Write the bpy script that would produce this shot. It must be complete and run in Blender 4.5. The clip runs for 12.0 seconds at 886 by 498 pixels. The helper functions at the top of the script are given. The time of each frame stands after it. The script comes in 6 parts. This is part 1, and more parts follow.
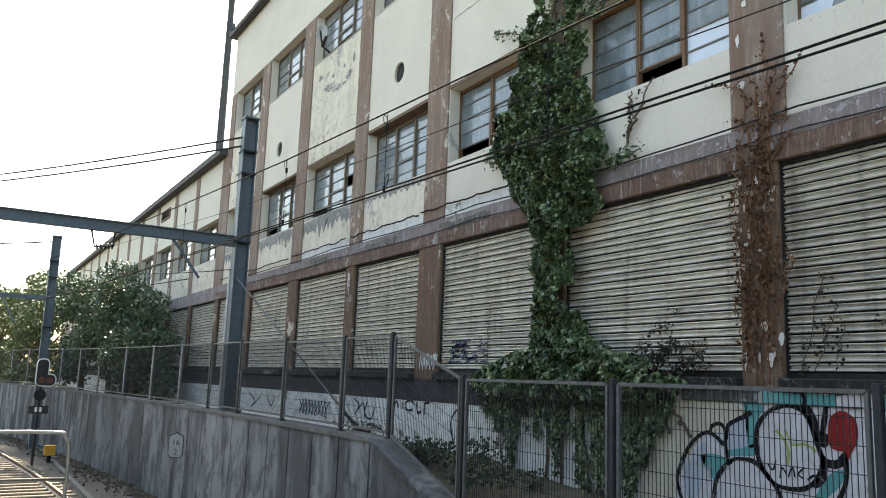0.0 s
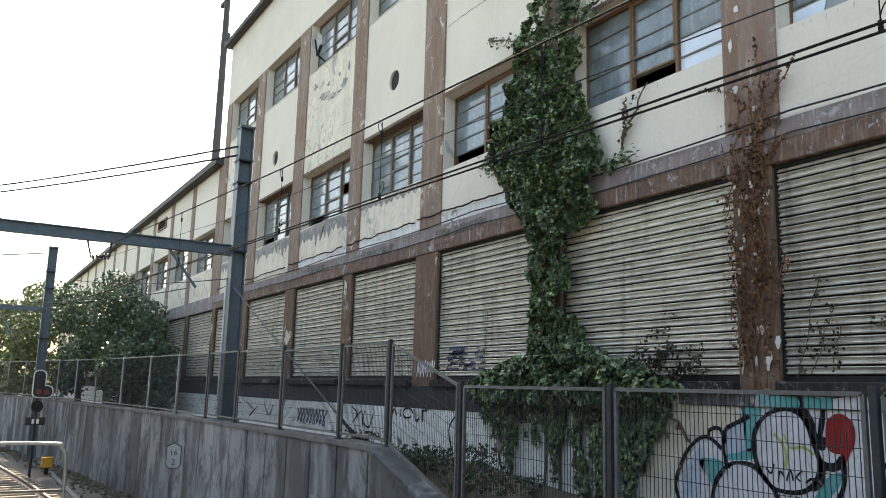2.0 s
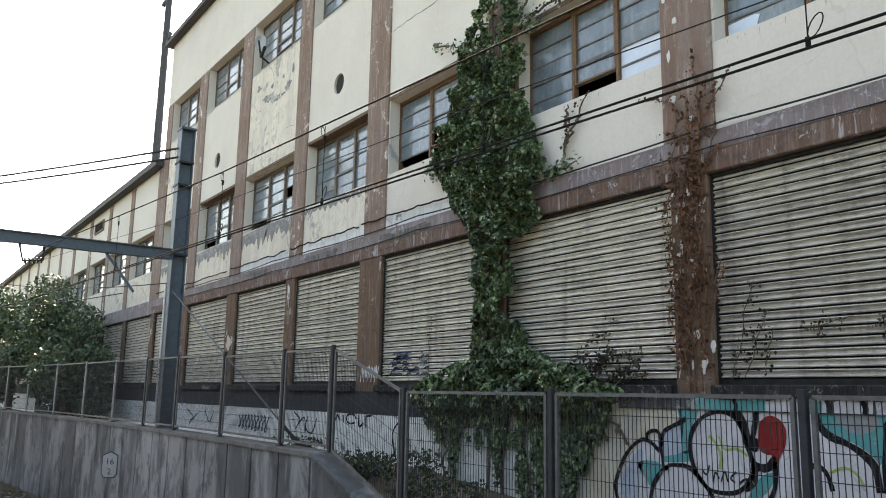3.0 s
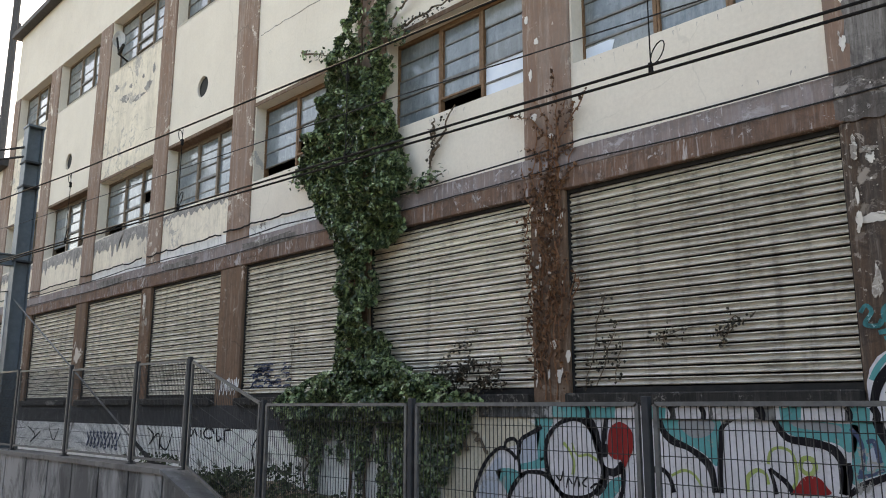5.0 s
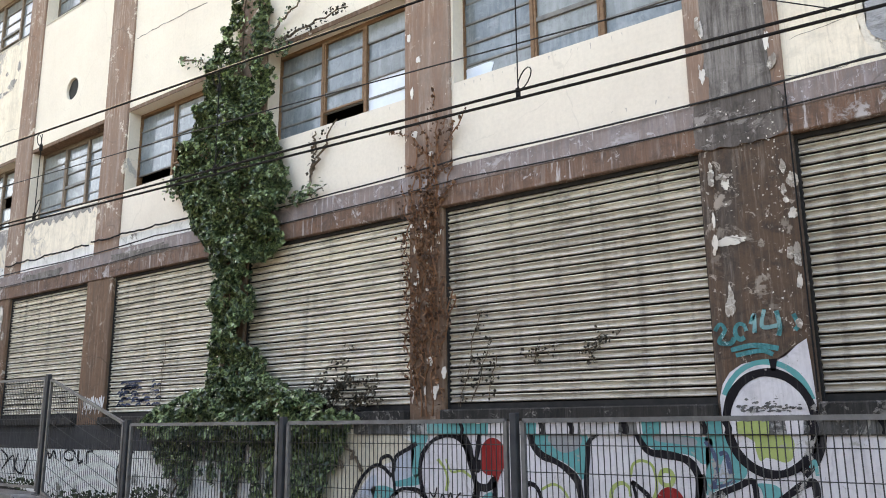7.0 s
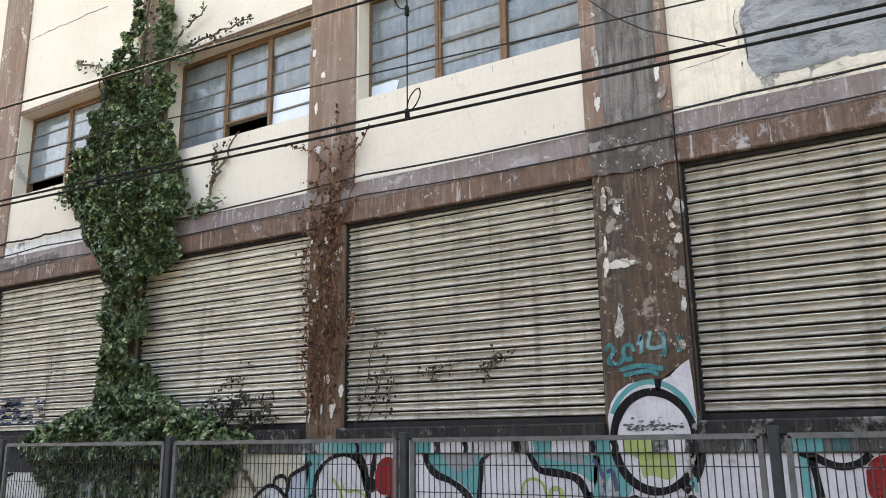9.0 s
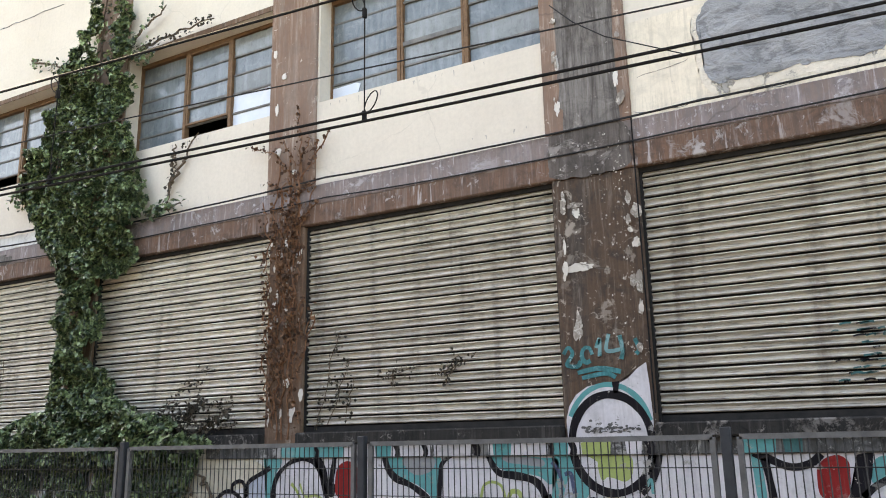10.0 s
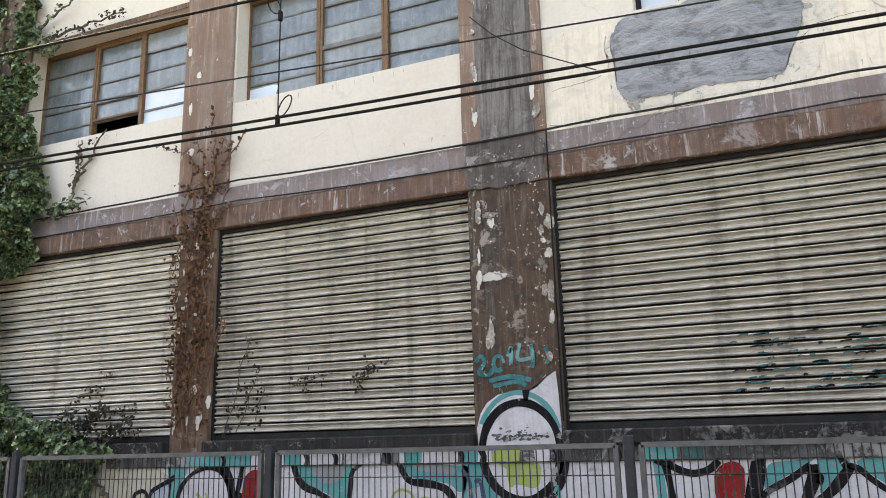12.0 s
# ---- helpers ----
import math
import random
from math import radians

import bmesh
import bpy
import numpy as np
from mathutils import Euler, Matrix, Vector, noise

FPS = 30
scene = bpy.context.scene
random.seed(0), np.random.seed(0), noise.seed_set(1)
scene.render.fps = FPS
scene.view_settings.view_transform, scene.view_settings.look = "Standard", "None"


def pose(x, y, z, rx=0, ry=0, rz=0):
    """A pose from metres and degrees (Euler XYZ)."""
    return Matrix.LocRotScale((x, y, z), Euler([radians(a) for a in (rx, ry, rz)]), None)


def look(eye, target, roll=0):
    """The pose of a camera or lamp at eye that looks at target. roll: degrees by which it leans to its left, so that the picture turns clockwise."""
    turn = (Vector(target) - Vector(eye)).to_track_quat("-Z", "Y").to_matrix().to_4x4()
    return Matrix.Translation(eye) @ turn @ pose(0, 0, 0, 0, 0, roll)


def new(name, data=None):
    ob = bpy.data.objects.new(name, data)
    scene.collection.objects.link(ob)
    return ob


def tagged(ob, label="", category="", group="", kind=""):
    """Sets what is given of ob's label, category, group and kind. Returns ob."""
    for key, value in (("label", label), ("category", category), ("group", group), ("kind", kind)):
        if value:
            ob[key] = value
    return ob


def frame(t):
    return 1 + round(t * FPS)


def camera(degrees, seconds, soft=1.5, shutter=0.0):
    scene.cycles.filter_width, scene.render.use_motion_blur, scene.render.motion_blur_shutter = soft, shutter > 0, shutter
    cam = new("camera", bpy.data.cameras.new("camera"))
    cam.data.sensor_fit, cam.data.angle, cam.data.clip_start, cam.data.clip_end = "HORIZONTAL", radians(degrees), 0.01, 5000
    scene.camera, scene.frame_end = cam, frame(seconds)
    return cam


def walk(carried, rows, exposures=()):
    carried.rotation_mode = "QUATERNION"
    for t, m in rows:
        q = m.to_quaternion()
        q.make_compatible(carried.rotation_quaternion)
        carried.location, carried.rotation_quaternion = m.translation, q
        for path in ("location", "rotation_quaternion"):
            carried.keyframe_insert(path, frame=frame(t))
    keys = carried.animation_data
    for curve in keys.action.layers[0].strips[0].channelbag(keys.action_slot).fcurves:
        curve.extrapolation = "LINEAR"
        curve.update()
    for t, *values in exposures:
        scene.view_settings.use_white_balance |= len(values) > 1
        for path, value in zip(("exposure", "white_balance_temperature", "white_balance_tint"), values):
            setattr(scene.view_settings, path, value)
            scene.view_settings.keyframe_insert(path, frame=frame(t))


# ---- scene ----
cam = camera(57.9, 12.0, soft=1.0)
PATH = [
    (0, (1.56, -7.537, -0.201), (-0.136, -6.529, 0.127), 2.1),
    (0.5, (1.57, -7.534, -0.197), (-0.128, -6.532, 0.136), 1.9),
    (1, (1.569, -7.534, -0.199), (-0.129, -6.532, 0.137), 1.7),
    (1.5, (1.569, -7.527, -0.202), (-0.127, -6.524, 0.139), 1.6),
    (2, (1.573, -7.53, -0.206), (-0.117, -6.518, 0.14), 1.5),
    (2.5, (1.578, -7.514, -0.192), (-0.089, -6.467, 0.162), 1.3),
    (3, (1.588, -7.505, -0.185), (-0.027, -6.381, 0.173), 1.0),
    (5, (1.628, -7.444, -0.188), (0.223, -6.075, 0.2), 0.1),
    (5.5, (1.655, -7.412, -0.173), (0.288, -6.007, 0.221), -0.1),
    (6, (1.673, -7.398, -0.171), (0.357, -5.947, 0.236), -0.3),
    (6.5, (1.693, -7.388, -0.164), (0.436, -5.889, 0.249), -0.4),
    (7, (1.705, -7.363, -0.16), (0.513, -5.813, 0.261), -0.6),
    (9, (1.838, -7.273, -0.143), (0.827, -5.609, 0.315), -0.8),
    (9.5, (1.856, -7.257, -0.142), (0.887, -5.569, 0.319), -1.1),
    (10, (1.877, -7.244, -0.149), (0.942, -5.538, 0.317), -1.2),
    (10.5, (1.879, -7.238, -0.146), (0.997, -5.507, 0.33), -1.4),
    (11, (1.876, -7.245, -0.137), (1.062, -5.481, 0.338), -1.6),
    (11.5, (1.887, -7.243, -0.137), (1.13, -5.454, 0.338), -1.6),
    (12, (1.913, -7.228, -0.132), (1.161, -5.437, 0.343), -1.4),
]
EXPOSURES = [(0.0, 2.10, 7900, 3), (2.5, 2.12, 8050, 5), (3.2, 2.12, 8200, 7), (5.0, 2.09, 8600, 11), (5.5, 2.66, 8700, 12), (6.0, 2.43, 8700, 12), (6.5, 2.27, 8800, 13), (7.0, 2.74, 8800, 13), (9.0, 2.72, 9000, 13), (12.0, 2.68, 9000, 13)]
walk(cam, [(t, look(eye, target, roll)) for t, eye, target, roll in PATH], EXPOSURES)

# ---- daylight: sun low behind the factory, wide bright sky ----
SUN_FROM = Vector((-0.86, 0.34, 0.95)).normalized()
world = bpy.data.worlds.new("sky")
scene.world = world
world.use_nodes = True
wn = world.node_tree
sky = wn.nodes.new("ShaderNodeTexSky")
sky.sky_type, sky.sun_disc = "NISHITA", False
sky.sun_elevation = math.asin(SUN_FROM.z)
sky.sun_rotation = math.atan2(SUN_FROM.x, SUN_FROM.y)
sky.air_density, sky.dust_density, sky.ozone_density = 1.0, 2.0, 1.0
wn.links.new(sky.outputs[0], wn.nodes["Background"].inputs[0])
wn.nodes["Background"].inputs[1].default_value = 0.15
sun = new("sun", bpy.data.lights.new("sun", "SUN"))
sun.data.energy, sun.data.angle, sun.data.color = 4.0, radians(0.6), (1.0, 0.93, 0.82)
sun.matrix_world = look(SUN_FROM * 60, (0, 0, 0))


# ---- material kit ----
class Nodes:
    """A small builder of node materials; all patterns are in metres."""

    def __init__(self, name):
        self.mat = bpy.data.materials.new(name)
        self.mat.use_nodes = True
        self.t = self.mat.node_tree
        self.bsdf = self.t.nodes["Principled BSDF"]
        geo = self.t.nodes.new("ShaderNodeNewGeometry")
        self.pos = geo.outputs["Position"]
        self.island = geo.outputs["Random Per Island"]

    def node(self, kind, **values):
        n = self.t.nodes.new(kind)
        for k, v in values.items():
            sock = n.inputs[k.replace("_", " ")]
            if isinstance(v, bpy.types.NodeSocket):
                self.t.links.new(v, sock)
            else:
                sock.default_value = v
        return n

    def scaled(self, sx, sy, sz, turn=0.0):
        n = self.node("ShaderNodeMapping", Vector=self.pos, Scale=(sx, sy, sz), Rotation=(0, turn, 0))
        return n.outputs[0]

    def noise(self, scale, detail=5.0, rough=0.6, vector=None, distort=0.0):
        return self.node("ShaderNodeTexNoise", Vector=vector or self.pos, Scale=scale, Detail=detail, Roughness=rough, Distortion=distort).outputs["Fac"]

    def ramp(self, fac, lo, hi):
        n = self.node("ShaderNodeMapRange", Value=fac)
        n.inputs["From Min"].default_value, n.inputs["From Max"].default_value = lo, hi
        n.clamp = True
        return n.outputs[0]

    def mul(self, a, b):
        n = self.t.nodes.new("ShaderNodeMath")
        n.operation = "MULTIPLY"
        for s, v in zip(n.inputs, (a, b)):
            if isinstance(v, bpy.types.NodeSocket):
                self.t.links.new(v, s)
            else:
                s.default_value = v
        return n.outputs[0]

    def mix(self, fac, a, b):
        n = self.t.nodes.new("ShaderNodeMix")
        n.data_type = "RGBA"
        for s, v in ((n.inputs[0], fac), (n.inputs[6], a), (n.inputs[7], b)):
            if isinstance(v, bpy.types.NodeSocket):
                self.t.links.new(v, s)
            elif isinstance(v, tuple):
                s.default_value = (*v, 1.0)
            else:
                s.default_value = v
        return n.outputs[2]

    def done(self, color, rough=0.8, metal=0.0, bump=None, depth=0.01, spec=0.4):
        b = self.bsdf
        for key, v in (("Base Color", color), ("Roughness", rough), ("Metallic", metal), ("Specular IOR Level", spec)):
            if isinstance(v, bpy.types.NodeSocket):
                self.t.links.new(v, b.inputs[key])
            else:
                b.inputs[key].default_value = (*v, 1.0) if isinstance(v, tuple) else v
        if bump is not None:
            n = self.node("ShaderNodeBump", Height=bump)
            n.inputs["Distance"].default_value = depth
            n.inputs["Strength"].default_value = 0.8
            self.t.links.new(n.outputs[0], b.inputs["Normal"])
        return self.mat


def render_paint(name, paint, stain, bare, streak=0.5, peel=(0.66, 0.68), patch=(0.62, 0.75), bump=0.006, mottle=0.35, chips=0.655, crack=0.5, grain=(4.5, 0.33), wash=0.0):
    """Old paint on render: clouds of dirt, streaks that run down, mottling, flaked spots, chips and hair cracks."""
    k = Nodes(name)
    cloud = k.noise(0.55, 6, 0.65)
    run = k.noise(1.0, 6, 0.68, k.scaled(grain[0], grain[0], grain[1]), 0.3)
    fine = k.noise(22, 6, 0.75)
    spot = k.noise(5.0, 9, 0.75, distort=0.6)
    col = k.mix(k.mul(k.ramp(cloud, 0.42, 0.75), 0.55), paint, stain)
    col = k.mix(k.mul(k.ramp(run, 0.49, 0.66), streak), col, stain)
    col = k.mix(k.mul(k.ramp(spot, 0.48, 0.66), mottle), col, tuple(c * 0.5 for c in stain))
    col = k.mix(k.mul(k.ramp(fine, 0.4, 0.8), 0.25), col, tuple(c * 0.5 for c in paint))
    thin = k.noise(1.0, 8, 0.74, k.scaled(grain[0] * 4.5, grain[0] * 4.5, grain[1] * 4.0), 0.5)
    col = k.mix(k.mul(k.ramp(thin, 0.50, 0.62), streak * 0.6), col, tuple(c * 0.55 for c in stain))
    col = k.mix(k.mul(k.ramp(thin, 0.46, 0.36), streak * 0.3), col, bare)
    if wash:
        drip = k.noise(1.0, 7, 0.7, k.scaled(19, 19, 1.5), 0.2)
        col = k.mix(k.mul(k.mul(k.ramp(drip, 0.56, 0.62), wash), k.ramp(k.noise(0.9, 3), 0.42, 0.58)), col, bare)
    flake = k.noise(2.3, 9, 0.75, distort=0.5)
    area = k.ramp(k.noise(0.5, 3, 0.5, k.scaled(1, 1, 0.8)), *patch)
    spots = k.mul(k.ramp(flake, *peel), area)
    col = k.mix(spots, col, bare)
    chip = k.ramp(k.noise(9.0, 9, 0.72, distort=0.8), chips, chips + 0.015)
    col = k.mix(k.mul(chip, 0.85), col, bare)
    warp = k.mix(0.3, k.pos, k.node("ShaderNodeTexNoise", Vector=k.pos, Scale=1.7, Detail=5.0).outputs["Color"])
    vor = k.t.nodes.new("ShaderNodeTexVoronoi")
    vor.feature = "DISTANCE_TO_EDGE"
    vor.inputs["Scale"].default_value = 0.9
    k.t.links.new(warp, vor.inputs["Vector"])
    line = k.mul(k.ramp(vor.outputs["Distance"], 0.007, 0.002), k.ramp(k.noise(0.8, 2), 0.48, 0.56))
    col = k.mix(k.mul(line, crack), col, tuple(c * 0.3 for c in stain))
    return k.done(col, 0.85, bump=k.mix(spots, k.mix(0.4, cloud, fine), (0.0, 0.0, 0.0)), depth=bump, spec=0.15)


CREAM = render_paint("cream_paint", (0.72, 0.65, 0.55), (0.57, 0.50, 0.42), (0.42, 0.40, 0.37), 0.06, (0.60, 0.63), (0.66, 0.72), mottle=0.05, chips=0.735, crack=0.12)
BROWN = render_paint("brown_paint", (0.18, 0.108, 0.070), (0.12, 0.088, 0.068), (0.55, 0.49, 0.42), 0.6, (0.58, 0.61), (0.47, 0.60), mottle=0.45, chips=0.66)
BEAM = render_paint("beam_paint", (0.19, 0.11, 0.075), (0.145, 0.11, 0.095), (0.40, 0.36, 0.345), 0.8, (0.555, 0.60), (0.47, 0.57), 0.02, mottle=0.85, chips=0.615, wash=1.0)
BEAM_GREY = render_paint("washed_beam_paint", (0.235, 0.18, 0.16), (0.34, 0.305, 0.305), (0.46, 0.425, 0.43), 0.9, (0.545, 0.60), (0.45, 0.56), 0.02, mottle=0.9, chips=0.605, wash=0.8)
CREAM_PEEL = render_paint("peeling_cream_paint", (0.81, 0.72, 0.58), (0.50, 0.44, 0.36), (0.40, 0.37, 0.33), 0.45, (0.545, 0.575), (0.46, 0.58), 0.012, mottle=0.25, chips=0.66)
PILASTER = render_paint("washed_pilaster_paint", (0.225, 0.135, 0.095), (0.33, 0.265, 0.225), (0.62, 0.55, 0.46), 0.7, (0.57, 0.61), (0.46, 0.58), mottle=0.4, chips=0.635, wash=0.35)
WORN = render_paint("worn_brown_paint", (0.105, 0.066, 0.044), (0.075, 0.065, 0.058), (0.36, 0.31, 0.26), 0.8, (0.57, 0.60), (0.43, 0.56), 0.02, mottle=0.8, chips=0.615, wash=0.25)
WHITEWASH = render_paint("whitewash", (0.84, 0.83, 0.79), (0.50, 0.50, 0.47), (0.20, 0.19, 0.17), 0.45, (0.56, 0.6), (0.48, 0.58), mottle=0.4, chips=0.65)
DARK_BAND = render_paint("sooty_band", (0.040, 0.040, 0.044), (0.075, 0.075, 0.075), (0.22, 0.22, 0.21), 0.6, (0.6, 0.65), (0.5, 0.65))
CEMENT = render_paint("streaked_cement", (0.22, 0.20, 0.183), (0.085, 0.075, 0.067), (0.42, 0.39, 0.36), 0.95, (0.55, 0.62), (0.4, 0.55), 0.02, mottle=0.6, chips=0.64, grain=(7.0, 0.5))
DARK_CEMENT = render_paint("dark_streaked_cement", (0.135, 0.115, 0.102), (0.075, 0.066, 0.06), (0.30, 0.27, 0.25), 0.8, (0.55, 0.60), (0.42, 0.55), 0.02, mottle=0.7, chips=0.62)
GRIME_AND_SHADE = render_paint("grimy_shaded_course", (0.12, 0.12, 0.118), (0.045, 0.044, 0.042), (0.30, 0.30, 0.29), 0.9, (0.53, 0.57), (0.40, 0.5), 0.02, mottle=0.9, chips=0.60)
LEDGE = render_paint("ledge_cement", (0.034, 0.032, 0.03), (0.02, 0.02, 0.02), (0.17, 0.16, 0.15), 0.7, (0.55, 0.6), (0.42, 0.52), 0.02, mottle=0.5, chips=0.61)


def concrete(name, light, dark, streak=0.9):
    k = Nodes(name)
    run = k.noise(1.0, 6, 0.62, k.scaled(1.3, 1.3, 0.22), 0.4)
    cloud = k.noise(0.35, 5, 0.6)
    grain = k.noise(60, 4, 0.7)
    col = k.mix(k.mul(k.ramp(run, 0.45, 0.57), streak), light, dark)
    col = k.mix(k.mul(k.ramp(cloud, 0.4, 0.7), 0.5), col, tuple(c * 0.6 for c in light))
    col = k.mix(k.mul(grain, 0.2), col, dark)
    tone = k.node("ShaderNodeObjectInfo").outputs["Random"]
    col = k.mix(k.mul(tone, 0.55), col, tuple(c * 0.45 for c in light))
    blotch = k.noise(2.2, 8, 0.7, k.scaled(1, 1, 0.6), 0.5)
    col = k.mix(k.mul(k.ramp(blotch, 0.49, 0.60), 0.7), col, dark)
    return k.done(col, 0.9, bump=grain, depth=0.004)


CONCRETE = concrete("retaining_concrete", (0.33, 0.345, 0.355), (0.05, 0.053, 0.056), 1.0)
COPING = concrete("coping_concrete", (0.22, 0.22, 0.215), (0.08, 0.08, 0.08), 0.5)
SLAB = concrete("platform_concrete", (0.22, 0.215, 0.205), (0.13, 0.13, 0.125), 0.4)


def shutter_steel(name, dim):
    k = Nodes(name)
    run = k.noise(1.0, 7, 0.72, k.scaled(1.6, 1.6, 30.0))
    cloud = k.noise(0.7, 5, 0.6)
    drip = k.noise(1.0, 6, 0.65, k.scaled(6, 6, 0.45))
    grain = k.noise(40, 4, 0.7)
    tone = k.node("ShaderNodeObjectInfo").outputs["Random"]
    col = k.mix(k.mul(k.ramp(cloud, 0.4, 0.7), 0.5), (0.74, 0.69, 0.575), (0.53, 0.49, 0.40))
    col = k.mix(k.mul(tone, 0.35), col, (0.30, 0.28, 0.25))
    col = k.mix(k.mul(k.ramp(run, 0.52, 0.62), 0.7), col, (0.84, 0.81, 0.745))
    col = k.mix(k.mul(k.ramp(run, 0.47, 0.37), 0.8), col, (0.15, 0.14, 0.125))
    col = k.mix(k.mul(k.ramp(drip, 0.53, 0.68), 0.6), col, (0.14, 0.12, 0.10))
    scuff = k.noise(1.0, 8, 0.75, k.scaled(7, 7, 75.0), 0.3)
    col = k.mix(k.mul(k.ramp(scuff, 0.54, 0.63), 0.55), col, (0.10, 0.095, 0.085))
    col = k.mix(k.mul(k.ramp(scuff, 0.45, 0.37), 0.35), col, (0.84, 0.83, 0.80))
    col = k.mix(dim, col, (0.10, 0.088, 0.075))
    return k.done(col, k.ramp(grain, -0.9, 1.1), 0.0, bump=grain, depth=0.0015, spec=0.4)


def plain(name, a, b, rough=0.6, metal=0.0, scale=9.0, depth=0.002, spec=0.4):
    k = Nodes(name)
    n = k.noise(scale, 6, 0.65)
    f = k.noise(scale * 9, 3, 0.6)
    return k.done(k.mix(k.ramp(n, 0.3, 0.7), a, b), rough, metal, bump=f, depth=depth, spec=spec)


SHUTTER = shutter_steel("shutter_steel", 0.0)
DULL_SHUTTER = shutter_steel("dull_shutter_steel", 0.34)
GREY_SHUTTER = shutter_steel("greyed_shutter_steel", 0.22)
# dark steel for guides and fittings; also paints shade into shutter slots
GUIDE_AND_SHADE = plain("guide_steel_and_slot_shade", (0.016, 0.016, 0.016), (0.035, 0.033, 0.031), 0.9, spec=0.2)
GALV = plain("grey_galvanised_steel", (0.075, 0.08, 0.083), (0.15, 0.155, 0.158), 0.5, 0.2)
# lighter post steel for the far fence, with sunlight put into its colour
SUNLIT_STEEL = plain("sunlit_post_steel", (0.24, 0.25, 0.26), (0.34, 0.35, 0.355), 0.5, 0.2)
DARK_STEEL = plain("dark_fence_steel", (0.022, 0.026, 0.032), (0.04, 0.045, 0.05), 0.65, 0.0, spec=0.25)
WIRE_STEEL = plain("fence_wire", (0.022, 0.023, 0.025), (0.04, 0.042, 0.044), 0.7, 0.0)
MAST_STEEL = plain("mast_steel", (0.075, 0.098, 0.118), (0.115, 0.142, 0.165), 0.55, 0.15)
CHROME = plain("stainless_tube", (0.20, 0.20, 0.20), (0.28, 0.28, 0.28), 0.4, 0.85)
CABLE = plain("black_cable", (0.012, 0.012, 0.013), (0.018, 0.018, 0.018), 0.9, spec=0.1)
THIN_CABLE = plain("grey_cable", (0.025, 0.025, 0.027), (0.04, 0.04, 0.04), 0.9, spec=0.1)
GREYED = render_paint("rain_greyed_render", (0.33, 0.31, 0.29), (0.20, 0.19, 0.18), (0.66, 0.60, 0.52), 0.7, (0.55, 0.59), (0.4, 0.5), 0.01, mottle=0.6, chips=0.60)
STAIN = plain("sill_dirt", (0.50, 0.46, 0.40), (0.33, 0.30, 0.27), 0.9)
WOOD = plain("weathered_orange_wood", (0.125, 0.064, 0.030), (0.22, 0.125, 0.065), 0.7, 0, 14)
OLD_WOOD = plain("weathered_brown_wood", (0.12, 0.085, 0.06), (0.22, 0.17, 0.12), 0.75, 0, 14)
BAR = plain("glazing_bar_paint", (0.10, 0.10, 0.098), (0.20, 0.19, 0.17), 0.7)
# near-black colour stands in for the darkness of unlit rooms and vents
BLACK = plain("unlit_interior_black", (0.02, 0.02, 0.02), (0.035, 0.033, 0.03), 0.9)
ROOFING = plain("dark_roof_edge", (0.045, 0.045, 0.05), (0.08, 0.075, 0.07), 0.8)
RUST = plain("rail_steel", (0.16, 0.10, 0.07), (0.24, 0.17, 0.12), 0.5, 0.5)
RAILTOP = plain("polished_rail", (0.55, 0.55, 0.55), (0.62, 0.62, 0.62), 0.25, 0.9)
SLEEPER = plain("sleeper_concrete", (0.19, 0.16, 0.13), (0.13, 0.11, 0.09), 0.9)
YELLOW = plain("yellow_paint", (0.62, 0.32, 0.03), (0.50, 0.25, 0.03), 0.55)
WHITE = plain("white_enamel", (0.72, 0.72, 0.70), (0.62, 0.62, 0.60), 0.5)
SIGNAL_BLACK = plain("signal_black", (0.012, 0.012, 0.014), (0.025, 0.025, 0.027), 0.5)
LETTER = plain("sign_black", (0.03, 0.03, 0.03), (0.05, 0.05, 0.05), 0.7)
DISH = plain("pale_dish_paint", (0.62, 0.60, 0.57), (0.40, 0.38, 0.36), 0.6)
VINE_BARK = plain("dry_vine_bark", (0.15, 0.065, 0.032), (0.26, 0.13, 0.07), 0.85, 0, 20, 0.004)
BARK = plain("ivy_bark", (0.085, 0.06, 0.042), (0.15, 0.11, 0.075), 0.9, 0, 20, 0.004)
SOIL = plain("soil", (0.085, 0.068, 0.045), (0.15, 0.125, 0.085), 0.95, 0, 3, 0.02)


def gravel():
    k = Nodes("ballast_gravel")
    v = k.node("ShaderNodeTexVoronoi", Vector=k.pos, Scale=16.0)
    n = k.noise(1.3, 4)
    col = k.mix(v.outputs["Color"], (0.055, 0.05, 0.045), (0.15, 0.135, 0.12))
    col = k.mix(k.mul(n, 0.6), col, (0.045, 0.042, 0.038))
    return k.done(col, 0.95, bump=v.outputs["Distance"], depth=0.03)


